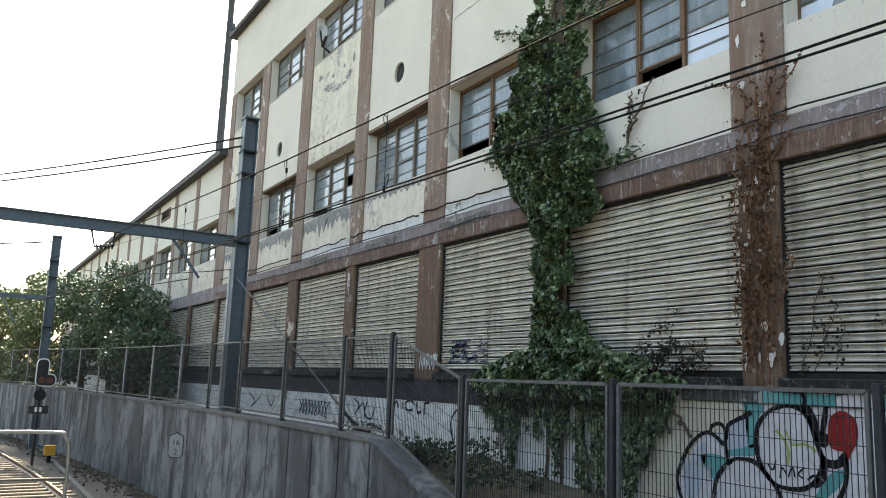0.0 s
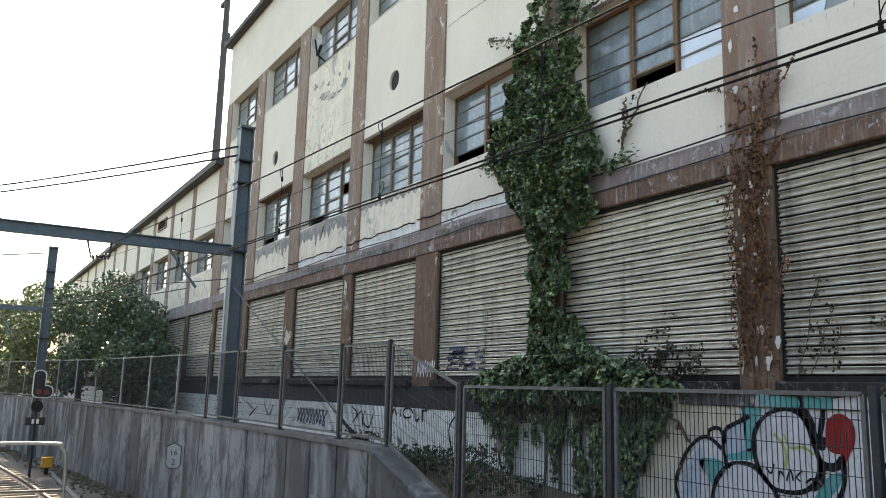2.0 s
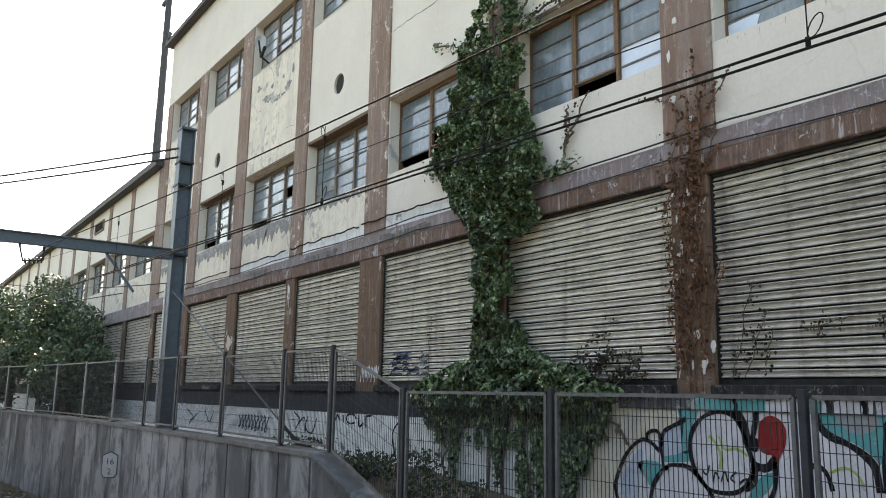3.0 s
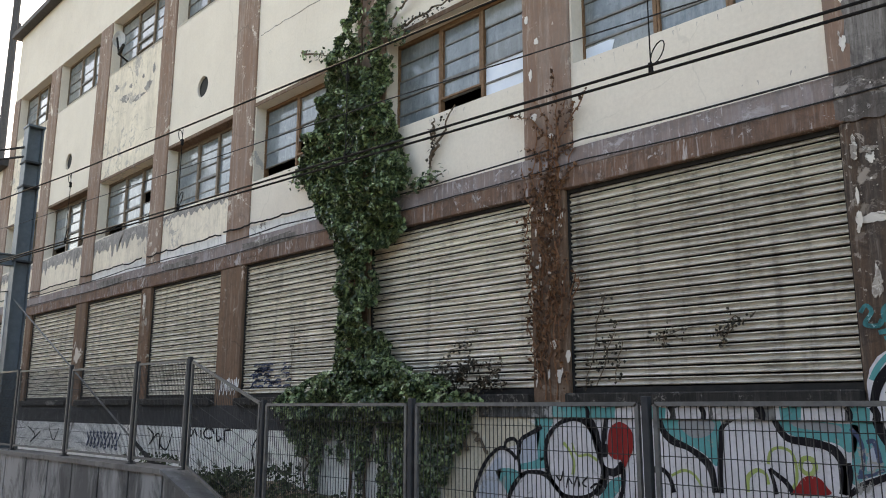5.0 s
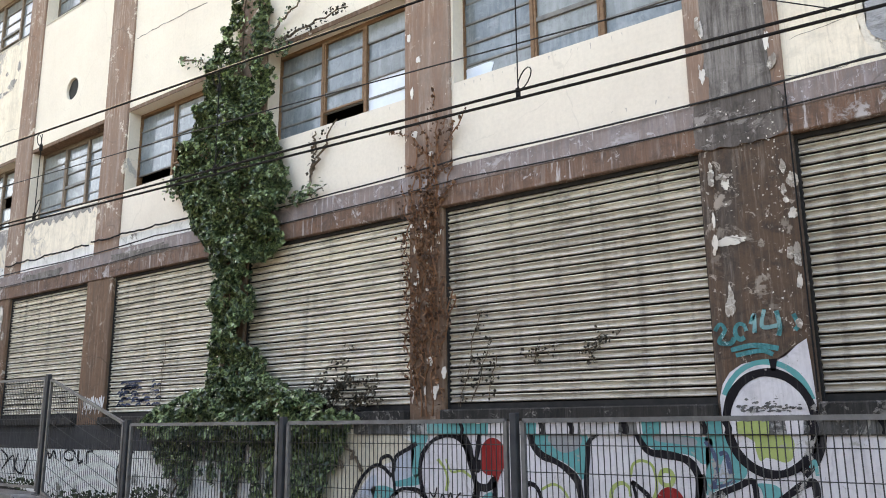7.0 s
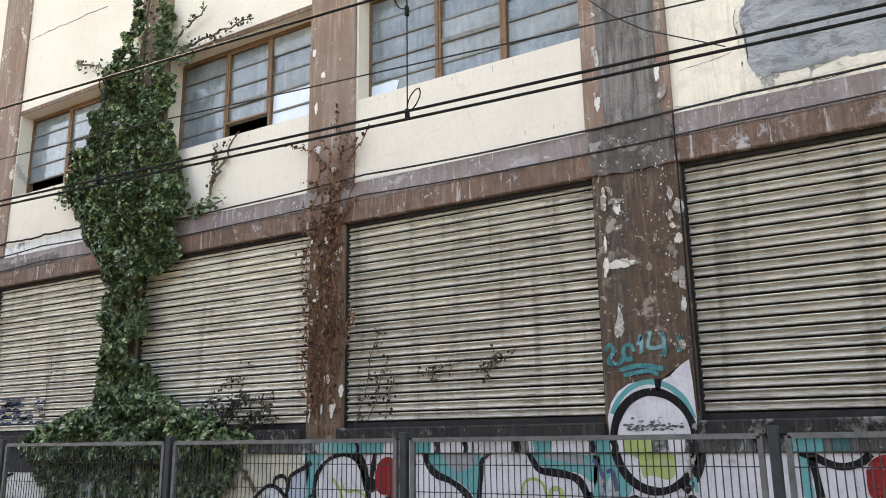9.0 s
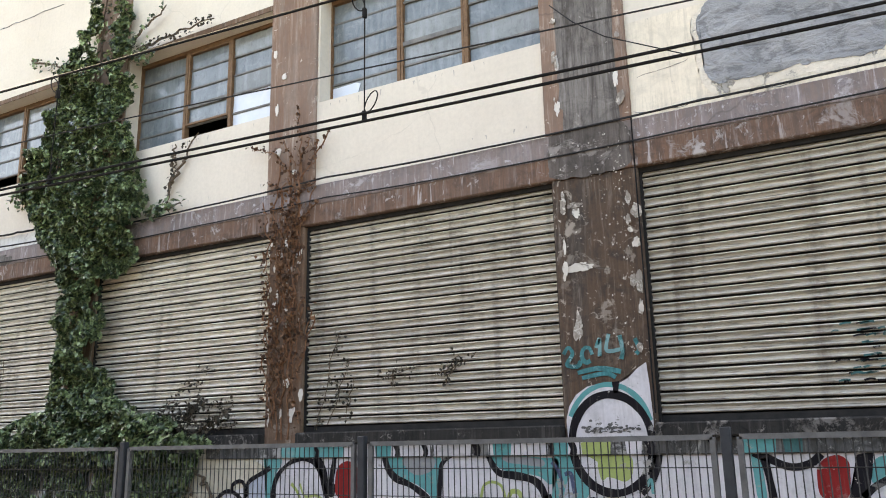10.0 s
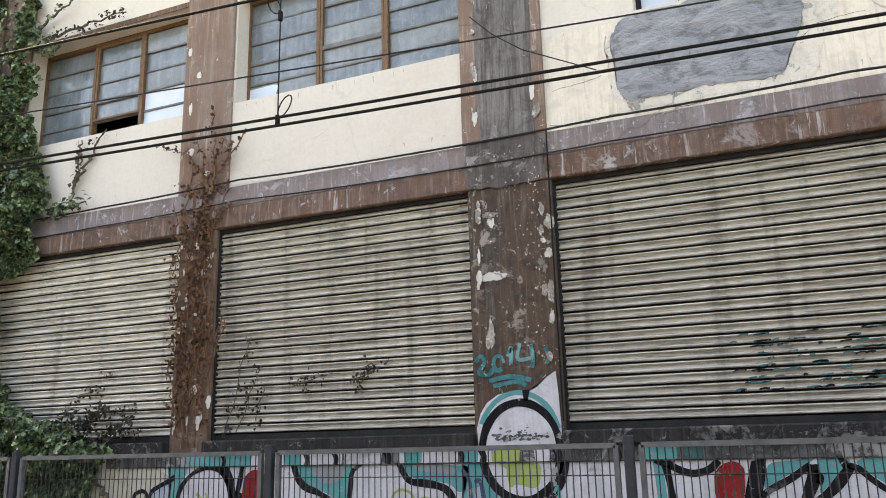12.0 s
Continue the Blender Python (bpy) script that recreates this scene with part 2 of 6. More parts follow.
def glass(name, a, b, rough):
    k = Nodes(name)
    dirt = k.noise(3.0, 6, 0.7)
    run = k.noise(1.0, 5, 0.65, k.scaled(9, 9, 1.2))
    col = k.mix(k.ramp(dirt, 0.35, 0.7), a, b)
    tone = k.node("ShaderNodeObjectInfo").outputs["Random"]
    col = k.mix(k.mul(tone, 0.35), col, tuple(c * 0.55 for c in a))
    col = k.mix(k.mul(k.ramp(run, 0.50, 0.64), 0.35), col, (0.34, 0.36, 0.37))
    smear = k.noise(1.0, 7, 0.7, k.scaled(3.5, 3.5, 6.0), 1.0)
    col = k.mix(k.mul(k.ramp(smear, 0.54, 0.64), 0.45), col, (0.30, 0.32, 0.32))
    film = k.noise(1.0, 7, 0.7, k.scaled(20, 20, 9.0), 0.8)
    col = k.mix(k.mul(k.ramp(film, 0.52, 0.66), 0.3), col, tuple(c * 0.4 for c in a))
    return k.done(col, k.ramp(dirt, 0.75 - rough, 1.6), 0.0, bump=dirt, depth=0.002, spec=0.55)


GRAVEL = gravel()
GLASS = glass("dusty_blue_glass", (0.14, 0.17, 0.185), (0.235, 0.27, 0.285), 0.40)
PALE_GLASS = glass("dusty_pale_glass", (0.19, 0.205, 0.20), (0.28, 0.30, 0.29), 0.35)
BOARD = plain("white_pane_board", (0.62, 0.68, 0.75), (0.70, 0.74, 0.79), 0.4)


def leaf(name, dark, light, gloss=0.45):
    k = Nodes(name)
    n = k.noise(1.6, 4)
    col = k.mix(k.ramp(k.island, 0.3, 1.05), dark, light)
    col = k.mix(k.mul(k.ramp(n, 0.4, 0.7), 0.5), col, dark)
    m = k.done(col, gloss, spec=0.5)
    k.bsdf.inputs["Subsurface Weight"].default_value = 0.0
    return m


IVY_LEAF = leaf("ivy_leaf", (0.017, 0.038, 0.015), (0.32, 0.42, 0.19), 0.34)
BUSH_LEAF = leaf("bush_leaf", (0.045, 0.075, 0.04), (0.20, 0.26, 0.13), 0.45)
# sunlight and distance haze are mixed into this paler leaf colour
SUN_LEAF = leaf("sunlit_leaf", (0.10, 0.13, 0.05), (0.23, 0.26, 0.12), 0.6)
DRY_LEAF = leaf("dry_leaf", (0.06, 0.028, 0.015), (0.25, 0.12, 0.055), 0.8)
WITHERED_LEAF = leaf("withered_leaf", (0.022, 0.020, 0.013), (0.075, 0.055, 0.034), 0.8)
WEED_LEAF = leaf("weed_leaf", (0.02, 0.036, 0.013), (0.075, 0.10, 0.038), 0.7)


# ---- mesh kit ----
def box(bm, x0, x1, y0, y1, z0, z1):
    v = [bm.verts.new((x, y, z)) for x in (x0, x1) for y in (y0, y1) for z in (z0, z1)]
    for f in ((0, 1, 3, 2), (4, 6, 7, 5), (0, 4, 5, 1), (2, 3, 7, 6), (0, 2, 6, 4), (1, 5, 7, 3)):
        bm.faces.new([v[i] for i in f])


def rod(bm, a, b, r, n=6, r2=None):
    a, b = Vector(a), Vector(b)
    d = (b - a).normalized()
    u = d.orthogonal().normalized()
    w = d.cross(u)
    r2 = r if r2 is None else r2
    ring = [[bm.verts.new(p + (u * math.cos(2 * math.pi * i / n) + w * math.sin(2 * math.pi * i / n)) * q) for i in range(n)] for p, q in ((a, r), (b, r2))]
    for i in range(n):
        bm.faces.new((ring[0][i], ring[0][(i + 1) % n], ring[1][(i + 1) % n], ring[1][i]))
    bm.faces.new(ring[0][::-1])
    bm.faces.new(ring[1])


def pipe(bm, pts, r, n=6):
    """One bent tube through the points."""
    pts = [Vector(p) for p in pts]
    rings = []
    u = None
    for i, p in enumerate(pts):
        d = (pts[min(i + 1, len(pts) - 1)] - pts[max(i - 1, 0)]).normalized()
        u = d.orthogonal().normalized() if u is None else (u - d * u.dot(d)).normalized()
        w = d.cross(u)
        rings.append([bm.verts.new(p + (u * math.cos(math.tau * k / n) + w * math.sin(math.tau * k / n)) * r) for k in range(n)])
    for a, b in zip(rings, rings[1:]):
        for k in range(n):
            bm.faces.new((a[k], a[(k + 1) % n], b[(k + 1) % n], b[k]))
    bm.faces.new(rings[0][::-1])
    bm.faces.new(rings[-1])


def smooth(pts, steps=8, closed=False):
    """A soft line through a few points."""
    p = [Vector(q) for q in pts]
    n = len(p)
    out = []
    for i in range(n if closed else n - 1):
        if closed:
            a, b, c, d = (p[(i + j) % n] for j in (-1, 0, 1, 2))
        else:
            a, b, c, d = p[max(i - 1, 0)], p[i], p[i + 1], p[min(i + 2, n - 1)]
        for s in range(steps):
            t = s / steps
            out.append(0.5 * (2 * b + (c - a) * t + (2 * a - 5 * b + 4 * c - d) * t * t + (3 * b - a - 3 * c + d) * t ** 3))
    if not closed:
        out.append(p[-1])
    return out


def part(name, bm, material, parent=None, label="", soft=False):
    if soft:
        for f in bm.faces:
            f.smooth = True
    me = bpy.data.meshes.new(name)
    bm.normal_update()
    bm.to_mesh(me)
    bm.free()
    me.materials.append(material)
    ob = new(name, me)
    if parent:
        ob.parent = parent
    if label:
        ob["label"] = label
    return ob


def boxes(name, dims, material, parent=None, label="", bevel=0.0):
    bm = bmesh.new()
    for d in dims:
        box(bm, *d)
    if bevel:
        bmesh.ops.bevel(bm, geom=bm.edges[:], offset=bevel, segments=1, affect="EDGES")
    return part(name, bm, material, parent, label)


def thing(name, label, category, group="", kind="", at=(0, 0, 0)):
    ob = new(name)
    ob.location = at
    return tagged(ob, label, category, group, kind)


# ---- plan: the facade stands on y = 0, z = 0 is the shutters' foot ----
LOWER = [(3.80, 6.95), (0.04, 3.30), (-3.92, -0.82), (-7.54, -4.44), (-11.12, -8.04), (-14.93, -11.95), (-18.56, -15.40), (-22.55, -19.20),
         (-26.10, -23.00), (-29.95, -26.50), (-33.80, -30.30)] + [(-37.5 - 3.75 * i, -34.2 - 3.75 * i) for i in range(11)]
UPPER = [(3.90, 6.95), (0.02, 3.20), (-3.80, -0.87), (-7.28, -4.53), (-11.08, -7.97), (-14.68, -11.87), (-18.45, -15.35), (-22.20, -19.20),
         (-25.90, -22.95), (-30.20, -26.95), (-33.90, -30.70)] + [(-37.6 - 3.75 * i, -34.4 - 3.75 * i) for i in range(11)]
EAST, WEST, TALL_END = 8.0, -75.4, -26.45
HEAD, BEAM_TOP = 2.34, 2.82
SILL_1, HEAD_1, SILL_2, HEAD_2 = 3.85, 5.36, 8.25, 9.75
TALL_ROOF, LOW_ROOF = 12.05, 7.72
GROUND, TERRACE = -3.65, -1.60


def wall_y(x):
    """The line of the retaining wall, which bends with the track."""
    return -2.05 - (0.0026 * (x + 12) ** 2 if x < -12 else 0.0)


# ---- ground ----
bm = bmesh.new()
box(bm, -900, 900, -900, 900, GROUND - 0.5, GROUND)
tagged(part("ground", bm, GRAVEL), "grey-brown railway ballast and gravel ground", "ground", kind="structure")
bm = bmesh.new()
xs = [8.0, 0, -7.3, -9.4, -12] + [-14 - 3 * i for i in range(21)]
zs = [-2.1, -2.1, -1.92, -1.45, -1.5] + [TERRACE] * 21
heap = [0.02, 0.05, 0.42, 0.12, 0.12] + [0.06] * 21
front = [bm.verts.new((x, wall_y(x) + 0.12, z)) for x, z in zip(xs, zs)]
back = [bm.verts.new((x, 0.3, z + h)) for x, z, h in zip(xs, zs, heap)]
low = [bm.verts.new((x, wall_y(x) + 0.12, GROUND)) for x in xs]
for i in range(len(xs) - 1):
    bm.faces.new((front[i], back[i], back[i + 1], front[i + 1]))
    bm.faces.new((low[i], front[i], front[i + 1], low[i + 1]))
tagged(part("terrace_ground", bm, SOIL), "bare brown soil strip between fence and factory", "ground", kind="structure")

# ---- factory building ----
factory = thing("factory_building", "long abandoned cream and brown factory with peeling render", "building", kind="structure")


def columns(bays, z0, z1, y0, name, material, first, last):
    ends = [first] + [v for b in sorted(bays, reverse=True) for v in (b[1], b[0])] + [last]
    for a, b in zip(ends[::2], ends[1::2]):
        if a - b > 0.05:
            wide = a - b > 0.78 and name == "column"
            boxes(name, [(b, a, y0, 0.36, z0, z1)], WORN if wide and a > -1 else material, factory, bevel=0.012)


tall_up = [b for b in UPPER if b[0] > TALL_END]
low_up = [b for b in UPPER if b[0] < TALL_END]
columns(LOWER, -0.16, HEAD, -0.05, "column", BROWN, EAST, WEST)
columns(tall_up, BEAM_TOP, HEAD_2, -0.035, "pilaster", PILASTER, EAST, TALL_END)
columns(low_up, BEAM_TOP, LOW_ROOF - 0.15, -0.035, "pilaster", PILASTER, TALL_END, WEST)
boxes("beam", [(TALL_END, EAST, -0.066, 0.36, HEAD, 2.575)], BEAM, factory, bevel=0.012)
boxes("beam", [(TALL_END, EAST, -0.055, 0.36, 2.575, BEAM_TOP)], BEAM_GREY, factory, bevel=0.012)
boxes("beam", [(WEST, TALL_END, -0.055, 0.36, HEAD, BEAM_TOP)], BEAM_GREY, factory, bevel=0.012)
ROUND = {UPPER[5]: (-13.26, 6.42, 0.23), UPPER[7]: (-20.90, 6.48, 0.23)}
for a, b in UPPER:
    boxes("apron_panel", [(a, b, 0.0, 0.3, BEAM_TOP, SILL_1)], CREAM if a > -12 and a < -0.5 else CREAM_PEEL, factory)
    top = SILL_2 if a > TALL_END else LOW_ROOF - 0.15
    if (a, b) in ROUND:
        cx, cz, r = ROUND[(a, b)]
        bm = bmesh.new()
        angles = sorted([i * math.pi / 16 + 0.01 for i in range(32)] + [math.atan2(z - cz, x - cx) % math.tau for x in (a, b) for z in (HEAD_1, top)])
        rings = []
        for q in angles:
            c, s = math.cos(q), math.sin(q)
            reach = min(((b - cx) / c if c > 0 else (a - cx) / c) if abs(c) > 1e-6 else 99, ((top - cz) / s if s > 0 else (HEAD_1 - cz) / s) if abs(s) > 1e-6 else 99)
            rings.append([bm.verts.new(p) for p in ((cx + c * reach, 0.0, cz + s * reach), (cx + c * r, 0.0, cz + s * r), (cx + c * r, 0.055, cz + s * r))])
        for p, q in zip(rings, rings[1:] + rings[:1]):
            for i in range(2):
                bm.faces.new((p[i], p[i + 1], q[i + 1], q[i]))
        bmesh.ops.recalc_face_normals(bm, faces=bm.faces[:])
        part("wall_panel", bm, CREAM, factory)
        boxes("soffit", [(a, b, 0.003, 0.3, HEAD_1, HEAD_1 + 0.05)], BROWN, factory)
        boxes("vent_back", [(cx - r - 0.1, cx + r + 0.1, 0.056, 0.3, cz - r - 0.1, cz + r + 0.1)], BLACK, factory)
    else:
        boxes("wall_panel", [(a, b, 0.0, 0.3, HEAD_1, top)], CREAM_PEEL if a in (UPPER[6][0], UPPER[8][0]) else CREAM, factory)
    boxes("jamb", [(a, a + 0.03, 0.003, 0.23, SILL_1, HEAD_1)], CREAM, factory)
    boxes("lintel", [(a, b, -0.012, 0.0, HEAD_1, HEAD_1 + 0.07)], BROWN if a > TALL_END else CREAM, factory)
for a, b in tall_up:
    boxes("jamb", [(a, a + 0.03, 0.003, 0.23, SILL_2, HEAD_2)], CREAM, factory)
boxes("attic_wall", [(TALL_END, EAST, -0.02, 0.3, HEAD_2, TALL_ROOF)], CREAM, factory)
boxes("end_wall", [(TALL_END - 0.003, TALL_END + 0.28, 0.3, 12, BEAM_TOP, TALL_ROOF)], CREAM, factory)
boxes("roof_edge", [(TALL_END - 0.25, EAST, -0.28, 12.2, TALL_ROOF, TALL_ROOF + 0.16)], ROOFING, factory)
boxes("roof_edge", [(WEST - 0.2, TALL_END - 0.01, -0.32, 12.2, LOW_ROOF - 0.15, LOW_ROOF + 0.08)], ROOFING, factory)
boxes("rear_wall", [(WEST, EAST, 11.7, 12, GROUND, LOW_ROOF - 0.2)], CREAM, factory)
boxes("upper_rear_wall", [(TALL_END, EAST, 11.7, 12, LOW_ROOF - 0.2, TALL_ROOF)], CREAM, factory)
boxes("side_wall", [(EAST - 0.3, EAST, 0.37, 11.7, GROUND, TALL_ROOF)], CREAM, factory)
boxes("side_wall", [(WEST, WEST + 0.3, 0.37, 11.7, GROUND, LOW_ROOF - 0.2)], CREAM, factory)
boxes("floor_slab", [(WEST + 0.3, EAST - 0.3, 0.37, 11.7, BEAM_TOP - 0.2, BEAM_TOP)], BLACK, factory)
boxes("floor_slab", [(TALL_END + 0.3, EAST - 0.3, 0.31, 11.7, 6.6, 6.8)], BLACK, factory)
# unseen sheet added behind the windows, coloured as an unlit room
boxes("dark_backing", [(WEST + 0.3, EAST - 0.3, 3.5, 3.6, BEAM_TOP, LOW_ROOF - 0.2)], BLACK, factory)
boxes("base_wall", [(-8.6, EAST, -0.05, 0.36, GROUND, -0.30)], WHITEWASH, factory)
boxes("base_wall", [(WEST, -8.6, -0.05, 0.36, GROUND, -0.56)], WHITEWASH, factory)
boxes("base_band", [(-8.6, EAST, -0.054, 0.36, -0.30, -0.16)], WHITEWASH, factory, bevel=0.006)
boxes("base_band", [(WEST, -8.6, -0.062, 0.36, -0.56, -0.16)], DARK_BAND, factory, bevel=0.006)
# its dark colour holds grime and the recessed shadow below the ledge
boxes("base_string_course", [(-5.3, EAST - 0.01, -0.085, 0.3, -0.305, -0.155)], GRIME_AND_SHADE, factory, bevel=0.012)
for a, b in LOWER:
    boxes("shutter_ledge", [(a, b, -0.15, 0.36, -0.16, -0.03)], LEDGE, factory, bevel=0.015)


# unseen plain wall added behind the platform: closes the place, blocks low sky light
tagged(boxes("sky_block_wall", [(-45, 40, -17.3, -17.0, GROUND, 6.5)], DARK_BAND), "plain dark unseen wall added to block low sky light", "wall", kind="structure")


# ---- windows ----
def frame_box(bm, x0, x1, y0, y1, z0, z1, w):
    box(bm, x0, x0 + w, y0, y1, z0, z1)
    box(bm, x1 - w, x1, y0, y1, z0, z1)
    box(bm, x0 + w, x1 - w, y0, y1, z1 - w, z1)
    box(bm, x0 + w, x1 - w, y0, y1, z0, z0 + w)


count = 0
rng = random.Random(5)


def window(x0, x1, z0, z1, gone=(), boards=(), wood=WOOD, pale=0.25, rows=5, tilt=()):
    """Three lights between two mullions, each with thin bars and dusty panes."""
    global count
    count += 1
    win = thing("window_%d" % count, "old wooden factory window with dusty blue panes", "window", "factory windows", "structure", ((x0 + x1) / 2, 0.2, z0))
    w, h = x1 - x0, z1 - z0
    y = 0.02
    bm = bmesh.new()
    frame_box(bm, -w / 2, w / 2, y, y + 0.09, 0, h, 0.05)
    part("window_frame", bm, wood, win)
    cuts = [-w / 2 + 0.05, -w / 2 + 0.05 + (w - 0.1) * 0.35, -w / 2 + 0.05 + (w - 0.1) * 0.67, w / 2 - 0.05]
    for c in cuts[1:3]:
        boxes("mullion", [(c - 0.025, c + 0.025, y - 0.012, y + 0.08, 0.05, h - 0.05)], wood, win, bevel=0.004)
    for i in range(3):
        a, b = cuts[i] + (0.03 if i else 0), cuts[i + 1] - (0.03 if i < 2 else 0)
        step = (h - 0.1) / rows
        bars = []
        holder = win
        if i == 1 and rows > 4:
            bm = bmesh.new()
            frame_box(bm, a, b, y - 0.006, y + 0.05, 0.05 + (step if (1, 0) in gone else 0), h - 0.06, 0.028)
            holder = part("casement", bm, wood, win)
        for r in range(rows):
            lo = 0.05 + r * step
            if r:
                t = 0.028 if (i == 1 and r == 2) else 0.012
                bars.append((a, b, y + (0 if t > 0.02 else 0.02), y + 0.06, lo - t, lo + t))
            if (i, r) in gone:
                continue
            bm = bmesh.new()
            box(bm, a, b, y + 0.036, y + 0.042, lo + 0.012, lo + step - 0.012)
            m = BOARD if (i, r) in boards else (PALE_GLASS if rng.random() < pale else GLASS)
            part("pane", bm, m, holder).rotation_euler = (rng.uniform(-0.012, 0.012), 0, 0)
        boxes("glazing_bar", bars, BAR if rows > 4 else wood, win)
    boxes("window_sill", [(-w / 2, w / 2, -0.2, 0.02, -0.02, 0.02)], CREAM, win)
    return win


HOLES = {2: ((), ()), 3: (((1, 0),), ((2, 1), (2, 0))), 4: (((0, 0), (1, 1), (1, 0)), ()), 5: ((), ()), 6: (((0, 0), (2, 2)), ()), 7: (((0, 0), (2, 0)), ()),
         8: (((2, 0),), ())}
for i, (a, b) in enumerate(UPPER):
    if i == 1:
        boxes("infill_wall", [(a, 0.95, 0.0, 0.3, SILL_1, HEAD_1), (2.15, b, 0.0, 0.3, SILL_1, HEAD_1)], CREAM, factory)
        window(0.95, 2.15, SILL_1 + 0.06, HEAD_1, (), ((0, 0), (1, 0), (2, 0)), GUIDE_AND_SHADE, 0.2, 3)
        continue
    gone, boards = HOLES.get(i, ((), ()))
    far = i > 4
    win = window(a, b, SILL_1 + (0.02 if i > 1 else 0), HEAD_1, gone, boards, OLD_WOOD if far else WOOD, 0.55 if far else 0.2)
    if i == 2:
        bm = bmesh.new()
        sheet = [(0.055, 0.06), (0.40, 0.06), (0.47, 0.27), (0.40, 0.29), (0.055, 0.28)]
        front = [bm.verts.new((-(b - a) / 2 + x, 0.045, z)) for x, z in sheet]
        rear = [bm.verts.new((-(b - a) / 2 + x, 0.052, z)) for x, z in sheet]
        bm.faces.new(front)
        bm.faces.new(rear[::-1])
        for j in range(5):
            bm.faces.new((front[j - 1], front[j], rear[j], rear[j - 1]))
        part("loose_sheet", bm, BOARD, win, "white sheet in a broken pane")
for i in range(5, 9):
    a, b = UPPER[i]
    window(a, b, SILL_2, HEAD_2, ((1, 0),) if i == 6 else (), (), OLD_WOOD, 0.6)
for i in range(0, 5):
    a, b = UPPER[i]
    window(a, b, SILL_2, HEAD_2, (), (), OLD_WOOD, 0.4)


# ---- roller shutters ----
SLATS, PITCH = 23, 0.1005


def slat_mesh(width, material):
    """One rolled slat: two rounded ribs with a shallow hollow between, over a slot painted dark for shade."""
    bm = bmesh.new()
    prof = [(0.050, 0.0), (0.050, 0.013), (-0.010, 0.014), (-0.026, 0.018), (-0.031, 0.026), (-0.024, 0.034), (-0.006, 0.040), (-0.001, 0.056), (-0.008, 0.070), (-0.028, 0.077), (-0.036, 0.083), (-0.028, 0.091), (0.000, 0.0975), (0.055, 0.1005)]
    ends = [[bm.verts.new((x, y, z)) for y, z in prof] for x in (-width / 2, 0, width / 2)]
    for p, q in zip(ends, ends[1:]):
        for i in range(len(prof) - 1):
            # second material colours the slot faces near-black to stand in for shade
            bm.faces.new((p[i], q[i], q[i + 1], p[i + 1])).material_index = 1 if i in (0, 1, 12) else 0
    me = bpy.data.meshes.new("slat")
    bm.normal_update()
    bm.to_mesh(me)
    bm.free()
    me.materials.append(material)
    me.materials.append(GUIDE_AND_SHADE)
    return me


def shutter(x0, x1, singly, material=SHUTTER):
    w = x1 - x0
    sh = thing("roller_shutter", "closed weathered grey steel roller shutter" if material is not DULL_SHUTTER else "closed dull dark-streaked steel roller shutter", "shutter", "ground floor shutters", at=((x0 + x1) / 2, 0.06, 0))
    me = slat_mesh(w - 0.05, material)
    if singly:
        for i in range(SLATS):
            s = new("slat", me)
            s.parent = sh
            s.location = (0, rng.uniform(-0.003, 0.003), 0.03 + i * PITCH)
            s.rotation_euler = (rng.uniform(-0.05, 0.05), rng.uniform(-0.0012, 0.0012), 0)
    else:
        bm = bmesh.new()
        for i in range(SLATS):
            n = len(bm.verts)
            bm.from_mesh(me)
            bm.verts.ensure_lookup_table()
            for v in bm.verts[n:]:
                v.co.z += 0.03 + i * PITCH
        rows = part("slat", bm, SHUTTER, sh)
        rows.data.materials.append(GUIDE_AND_SHADE)
        tagged(rows, kind="stuff")
    boxes("bottom_bar", [(-w / 2 + 0.02, w / 2 - 0.02, -0.03, 0.02, -0.03, 0.03)], GUIDE_AND_SHADE, sh)
    for s in (-1, 1):
        boxes("guide_rail", [(s * w / 2 - 0.022, s * w / 2 + 0.022, -0.05, 0.05, -0.03, HEAD)], GUIDE_AND_SHADE, sh)
    # dark box put in for the shadow line under the beam
    boxes("header_shade_strip", [(-w / 2 + 0.022, w / 2 - 0.022, -0.05, 0.07, HEAD - 0.045, HEAD - 0.002)], GUIDE_AND_SHADE, sh)
    boxes("curtain_back", [(-w / 2, w / 2, 0.08, 0.10, -0.03, HEAD)], GUIDE_AND_SHADE, sh)
    return sh


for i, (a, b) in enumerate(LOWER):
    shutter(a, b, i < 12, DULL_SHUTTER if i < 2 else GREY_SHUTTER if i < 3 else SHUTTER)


# ---- retaining wall with its coping ----
wall = thing("retaining_wall", "stained grey precast concrete retaining wall beside the track", "wall", kind="structure")
x = -9.62
while x > -62:
    x2 = x - 1.15
    bm = bmesh.new()
    ya, yb = wall_y(x), wall_y(x2)
    ring = [(x - 0.028, ya), (x2 + 0.028, yb), (x2 + 0.028, yb + 0.3), (x - 0.028, ya + 0.3)]
    lo = [bm.verts.new((*p, GROUND - 0.1)) for p in ring]
    hi = [bm.verts.new((*p, -1.13)) for p in ring]
    bm.faces.new(hi)
    for i in range(4):
        bm.faces.new((lo[i], lo[(i + 1) % 4], hi[(i + 1) % 4], hi[i]))
    part("panel", bm, CONCRETE, wall)
    x = x2
bm = bmesh.new()
xs = [-9.62 - 1.72 * i for i in range(31)]
rows = []
for x in xs:
    y = wall_y(x)
    rows.append([bm.verts.new(p) for p in ((x, y + 0.09, GROUND), (x, y + 0.09, -1.15), (x, y - 0.03, -1.14), (x, y - 0.03, -1.06), (x, y + 0.34, -1.05), (x, y + 0.34, GROUND))])
